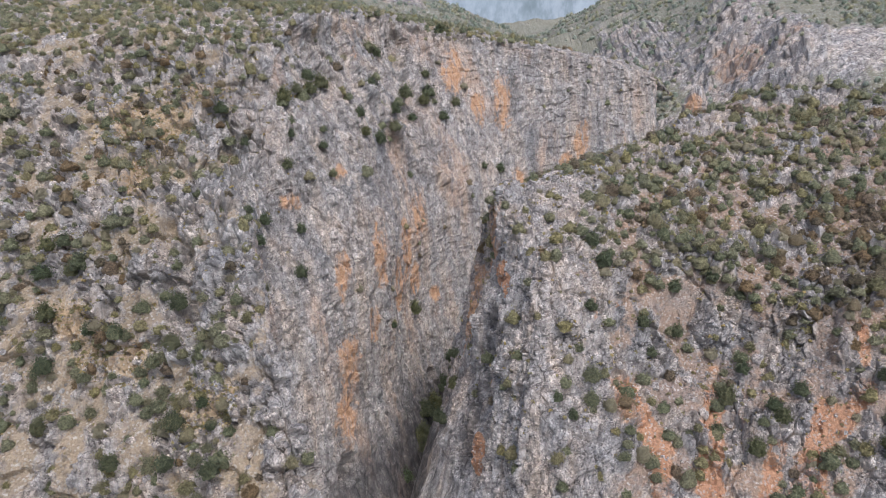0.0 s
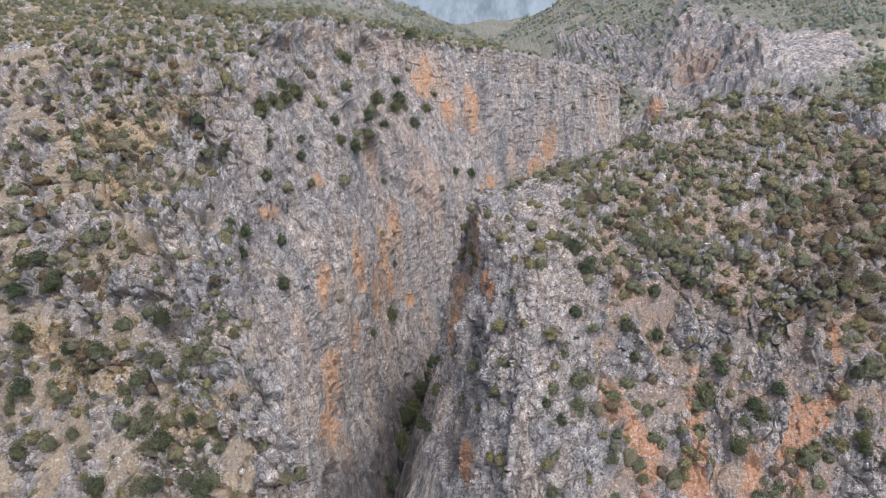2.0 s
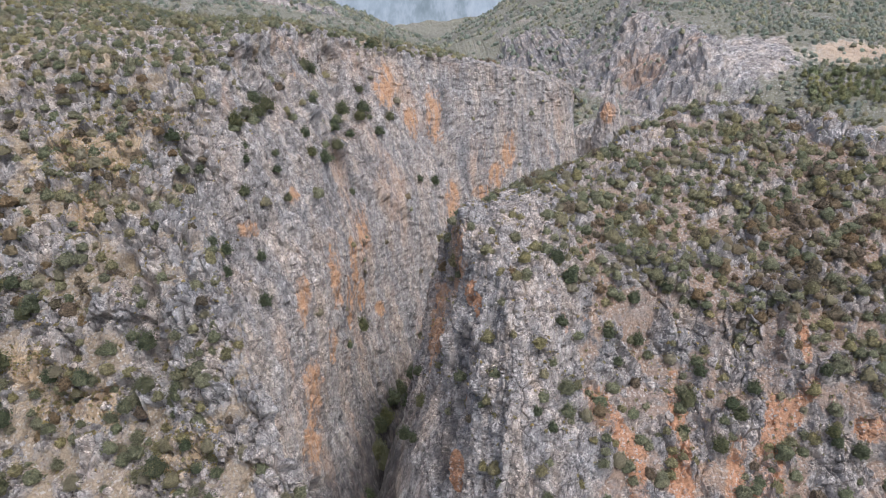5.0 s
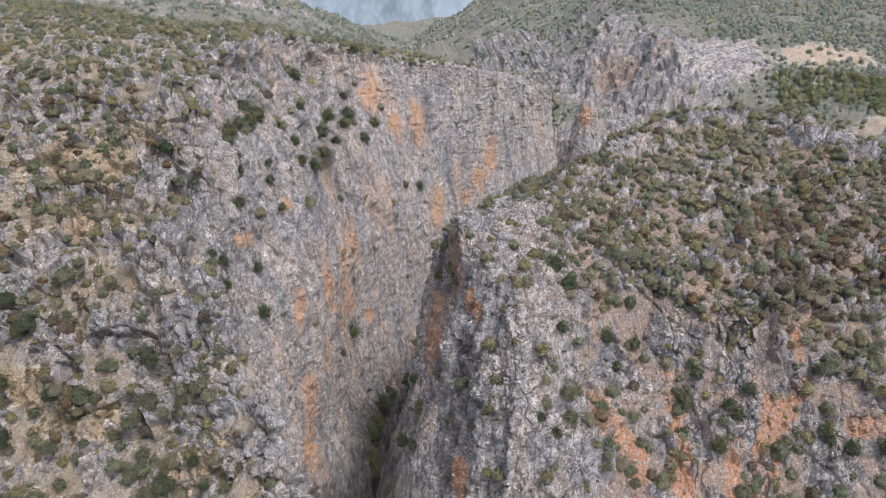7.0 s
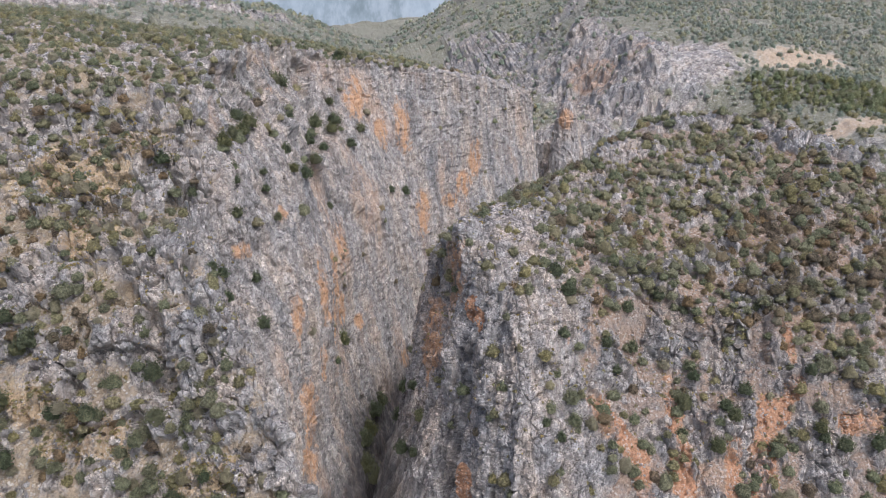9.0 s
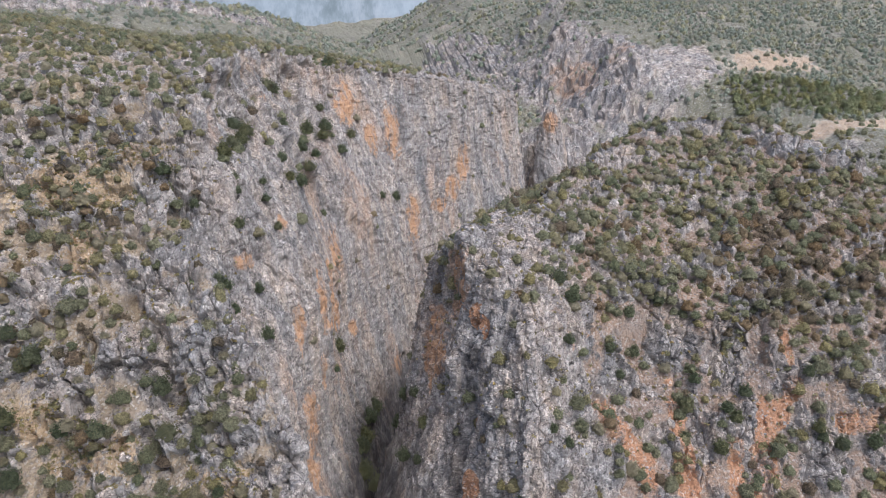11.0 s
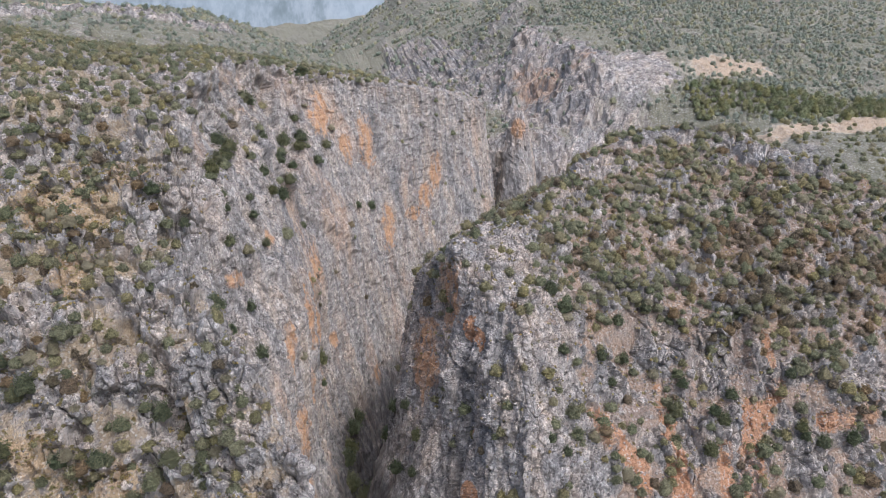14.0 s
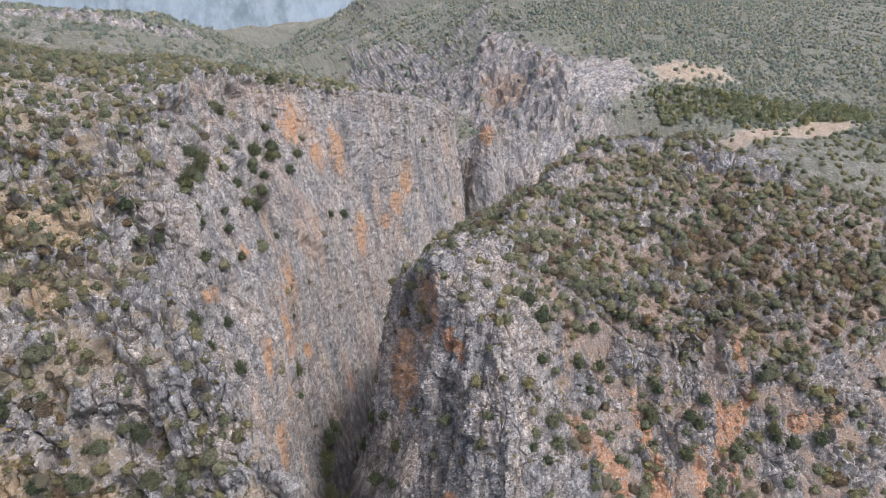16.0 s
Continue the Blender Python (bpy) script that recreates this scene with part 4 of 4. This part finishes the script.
GORGE_OAKS = [(-1.9, 173.4, 55.6, 2), (-3, 187, 34, 3), (-2.6, 145.2, 63.1, 1.2), (-3.7, 153.6, 58.9, 2), (1.8, 148.9, 70.4, 1.5), (1.4, 160.2, 73.5, 1.5), (0, 168.4, 67.3, 1.7), (-4, 195, 36, 3), (2, 202, 36, 3), (-5, 178, 33, 2.6), (5, 210, 38, 3), (-6, 200, 34, 2.4), (0, 192, 30, 2.8), (9, 216, 38, 2.6), (-9, 170, 30, 2.2), (-7, 186, 33, 2.4), (4, 196, 44, 2.2)]
taken = {}


def settle(points, x, y, z):
    """The point of a sheet nearest to a place."""
    return points[np.argmin(((points - (x, y, z)) ** 2).sum(1))]


for rows, sheet, say in ((FACE_OAKS, lp, "rounded dark-green evergreen oak rooted on bare cliff face"), (GULLY_OAKS, lp, "dark-green evergreen oak in a gully of the gorge wall"),
                         (SLOPE_OAKS, lp, "dark-green evergreen oak bush between grey crags"), (SPUR_OAKS, rp, "dark-green evergreen oak bush on rust-red slope"), (GORGE_OAKS, np.concatenate([lp, rp]), "shaded evergreen oak deep in the gorge")):
    for i, (x, y, z, size) in enumerate(rows):
        x, y, z = settle(sheet, x, y, z)
        taken.setdefault((int(x // 1.7), int(y // 1.7), int(z // 1.7)), []).append((x, y, z))
        plant("evergreen_oak", OAK_CROWNS[i % 6], OAK_STEM, x, y, z - 0.3 * size, size * 1.02, r.uniform(0.9, 1.2), r.uniform(0, 360), say, "tree", "evergreen oaks")


def shrubs(points, seed, low, high, say, stuff_name, stuff_say, near, dry=0.0):
    """Shrubs at the points: those in the near stretch are things of their own, the rest one joined mesh."""
    rr = np.random.RandomState(seed)
    sizes = rr.uniform(0.8, 1.3, len(points)) * rr.uniform(low, high, len(points))
    single = np.zeros(len(points), bool)
    single[np.where(near)[0][:150]] = True
    for i in np.where(single)[0]:
        x, y, z = points[i]
        plant("shrub", SHRUB_CROWNS[i % 6], SHRUB_STEM, x, y, z - 0.2, sizes[i], rr.uniform(0.8, 1.15), rr.uniform(0, 360), say, "shrub", "maquis shrubs")
    brown = ~single & (rr.rand(len(points)) < dry)
    green = ~single & ~brown
    joined(stuff_name, SHRUBS, points[green] - (0, 0, 0.2), sizes[green], MAQUIS, seed + 1, stuff_say, "shrubs")
    joined("russet_scrub", SHRUBS, points[brown] - (0, 0, 0.2), sizes[brown], RUSSET, seed + 2, "half-dry russet-brown scrub between limestone crags", "shrubs")


area = cell_area(left_g)
clump = fbm(lp / 14, 3)
plateau = step(143, 150, lp[:, 2]) * step(0.6, 0.85, left_base[:, 2])
w = area * plateau * (0.45 + clump) * step(-190, -150, lp[:, 0])
top = scatter(lp, w, 2300, 2.5, 1)
joined("plateau_scrub", TUFTS, lp[top] - (0, 0, 0.2), r.uniform(0.9, 1.7, len(top)), MAQUIS, 4, "dense olive-green maquis scrub over the stony plateau", "shrubs")
front = step(-32, -46, lp[:, 0] + 0.2 * (lp[:, 1] - 120))
slope_w = area * (1 - plateau) * step(0.3, 0.7, left_n[:, 2]) * np.clip(0.3 + clump * 1.5, 0.03, 2) * step(60, 80, lp[:, 2]) * (0.04 + front * (1 - 0.55 * step(-66, -56, lp[:, 0]) * step(120, 135, lp[:, 1]))) * step(-135, -110, lp[:, 0]) * step(90, 103, lp[:, 1])
low = scatter(lp, slope_w, 1000, 2.2, 5, dict(taken))
shrubs(lp[low], 5, 0.75, 1.65, "olive-green maquis shrub among grey limestone crags", "slope_scrub", "scattered evergreen shrubs among limestone crags", lp[low, 1] < 133, 0.22)

area = cell_area(right_g)
clump = fbm(rp / 12 + 9, 3)
crest = step(100, 112, rp[:, 2] + 10 * step(52, 72, rp[:, 0])) * step(22, 40, rp[:, 0])
fin = patches(rp, [(120, 162, 132, 15, 11, 8), (102, 184, 136, 18, 8, 8), (80, 182, 134, 10, 6, 6), (28, 153, 121, 12, 9, 5), (47, 166, 124, 13, 6, 5), (63, 175, 129, 13, 6, 5)], 0.35)
fin = np.maximum(fin, strips(rp, [(14, 152, 118, 30, 154, 121.5, 3.5), (30, 154, 121.5, 46, 166, 126, 3), (88, 181, 135, 103, 179, 136, 3.5), (103, 179, 136, 113, 163, 134, 4.5), (113, 163, 134, 124, 149, 128, 4.5)]))
w = area * step(0.25, 0.6, right_n[:, 2]) * (np.clip(0.3 + clump * 1.5, 0.02, 2) * (1 - crest) * 0.5 + crest * (1.0 + 0.8 * clump)) * step(60, 75, rp[:, 2]) * step(200, 165, rp[:, 0]) * (1 - 0.9 * fin) * (0.25 + 0.75 * step(16, 34, rp[:, 0]))
spur = scatter(rp, w, 3000, 1.75, 7, dict(taken))
shrubs(rp[spur], 7, 0.85, 1.65, "olive-green maquis shrub on the stony red slope", "spur_scrub", "olive-green scrub and kermes oak over the spur", rp[spur, 1] < 128, 0.12 + 0.6 * patches(rp[spur], [(88, 132, 108, 22, 18, 16), (105, 128, 104, 18, 20, 14)], 0.3))

bp = back_g.reshape(-1, 3)
area = cell_area(back_g)
wood = step(-0.1, 0.35, fbm(bp / 40, 3) + 0.25) * step(0.45, 0.8, back_n[:, 2])
east = step(195, 225, bp[:, 0] - 0.1 * (bp[:, 1] - 350))
open_ground = (1 - 0.93 * clearing) * (1 - 0.9 * talus) * (1 - 0.62 * bluff)
w = area * (0.12 + wood * (0.3 + 1.0 * east)) * open_ground * step(340, 365, bp[:, 1] + 0.9 * np.clip(bp[:, 0] - 150, 0, 140)) * step(950, 500, bp[:, 1]) * step(-260, -200, bp[:, 0]) * step(800, 500, bp[:, 0])
grove = patches(bp, [(228, 310, 130, 20, 16, 25), (255, 290, 126, 26, 17, 25), (288, 272, 123, 26, 15, 25)], 0.3)
pines = scatter(bp, area * grove * (1 - clearing), 200, 3.2, 21)
for i, (x, y, z) in enumerate(bp[pines]):
    plant("pine_tree", PINE_CROWNS[i % 4], PINE_STEM, x, y, z - 0.3, r.uniform(1.2, 1.7) * r.uniform(0.9, 1.4), r.uniform(0.8, 1.3), r.uniform(0, 360), "yellow-green pine tree in a grove beyond the spur", "tree", "pine grove")
w *= 1 - grove
far = scatter(bp, w * (0.5 + 0.9 * east), 8600, 2.3, 9)
joined("far_woods", FAR_TREES, bp[far] - (0, 0, 0.3), r.uniform(1.1, 2.2, len(far)), HAZED, 10, "open pine woods and scrub on distant slopes", "woods")
w = area * (0.25 + wood) * (1 - 0.9 * clearing) * (1 - 0.75 * bluff) * step(350, 372, bp[:, 1]) * step(-300, -240, bp[:, 0]) * step(260, 190, bp[:, 0]) * step(1700, 1300, bp[:, 1])
wild = scatter(bp, w, 4200, 3.4, 12)
joined("far_scrub", FAR_TREES, bp[wild] - (0, 0, 0.3), r.uniform(0.9, 2.0, len(wild)) * (1 + 0.9 * step(420, 700, bp[wild, 1])), HAZED, 14, "haze-paled green scrub over the far plateau and valley", "shrubs")
w = area * (1 - 0.8 * clearing) * step(178, 195, bp[:, 0]) * step(350, 310, bp[:, 0]) * step(180, 195, bp[:, 1]) * step(300, 275, bp[:, 1]) * (1 - grove)
olive = scatter(bp, w, 420, 2.6, 15)
joined("meadow_scrub", TUFTS, bp[olive] - (0, 0, 0.2), r.uniform(0.9, 1.9, len(olive)), MAQUIS, 16, "low olive bushes over a pale meadow behind the spur", "shrubs")


# ---- stones and grass ----
def stone_mesh(seed, cuts, flat=0.75):
    bm = bmesh.new()
    bmesh.ops.create_icosphere(bm, subdivisions=cuts, radius=1.0)
    co = np.array([v.co for v in bm.verts])
    h, _ = blocks(co * 0.9 + seed * 7.3, 0.8)
    co = co * (0.65 + 0.5 * h + 0.2 * fbm(co * 1.7 + seed * 3.1, 2))[:, None] * (1, 0.85, flat)
    bm.verts.index_update()
    f = np.array([[v.index for v in face.verts] for face in bm.faces])
    bm.free()
    return co, f


def with_cover(ob):
    a = ob.data.attributes.new("cover", "FLOAT_COLOR", "POINT")
    a.data.foreach_set("color", np.zeros(len(ob.data.vertices) * 4, dtype=np.float32))
    return ob


BOULDERS = []
for i in range(6):
    ob = with_cover(mesh_object("boulder_shape", *stone_mesh(i, 2), BOULDER))
    BOULDERS.append(ob.data)
    bpy.data.objects.remove(ob)
for sheet, normal, base, seed, count, say in ((lp, left_n, left_g, 31, 110, "angular pale-grey limestone boulder on the craggy slope"), (rp, right_n, right_g, 33, 90, "angular pale-grey limestone boulder on rust-red soil")):
    wgt = cell_area(base) * step(0.35, 0.7, normal[:, 2]) * step(140, 118, sheet[:, 1]) * step(70, 80, sheet[:, 2])
    for i in scatter(sheet, wgt, count, 2.4, seed):
        x, y, z = sheet[i]
        ob = new("boulder", BOULDERS[i % 6])
        k = r.uniform(0.5, 1.3)
        ob.matrix_world = pose(x, y, z + 0.1 * k, r.uniform(-25, 25), r.uniform(-25, 25), r.uniform(0, 360)) @ Matrix.Diagonal((k, k, k * r.uniform(0.8, 1.5), 1))
        tagged(ob, say, "rock", "limestone boulders")

PEBBLES = [stone_mesh(20 + i, 1) for i in range(5)]


def litter(name, sheet, wgt, count, gap, seed, label):
    ids = scatter(sheet, wgt, count, gap, seed)
    ob = joined(name, PEBBLES, sheet[ids] + (0, 0, 0.02), np.random.RandomState(seed).uniform(0.18, 0.55, len(ids)), BOULDER, seed, label, "stones")
    with_cover(ob)


litter("scree", lp, cell_area(left_g) * step(0.4, 0.75, left_n[:, 2]) * step(200, 150, lp[:, 1]) * step(70, 80, lp[:, 2]) * step(-30, -40, lp[:, 0]), 2400, 0.45, 41, "loose pale limestone rubble between crags")
litter("scree", rp, cell_area(right_g) * step(0.35, 0.7, right_n[:, 2]) * step(190, 140, rp[:, 1]) * step(70, 78, rp[:, 2]) * step(170, 120, rp[:, 0]), 2400, 0.45, 43, "loose pale limestone rubble over rust-red soil")

GRASS = leaf_material("dry_grass", (0.22, 0.17, 0.07), (0.4, 0.33, 0.16), (0.2, 0.2, 0.08))
TUSSOCKS = [crown_mesh(200 + i, 16, 3, 0.4, height=0.7) for i in range(5)]
ids = scatter(lp, cell_area(left_g) * step(0.4, 0.75, left_n[:, 2]) * (0.1 + straw) * step(190, 170, lp[:, 1]) * step(-32, -40, lp[:, 0]) * step(72, 82, lp[:, 2]), 2600, 0.55, 51)
joined("grass_tufts", TUSSOCKS, lp[ids] - (0, 0, 0.05), np.random.RandomState(52).uniform(0.25, 0.6, len(ids)), GRASS, 53, "dry straw-yellow grass and phlomis tufts", "grass")
ids = scatter(rp, cell_area(right_g) * step(0.35, 0.7, right_n[:, 2]) * step(190, 150, rp[:, 1]) * step(72, 80, rp[:, 2]) * step(170, 120, rp[:, 0]), 1800, 0.6, 55)
joined("grass_tufts", TUSSOCKS, rp[ids] - (0, 0, 0.05), np.random.RandomState(56).uniform(0.25, 0.6, len(ids)), GRASS, 57, "dry brownish grass and low thyme tufts", "grass")
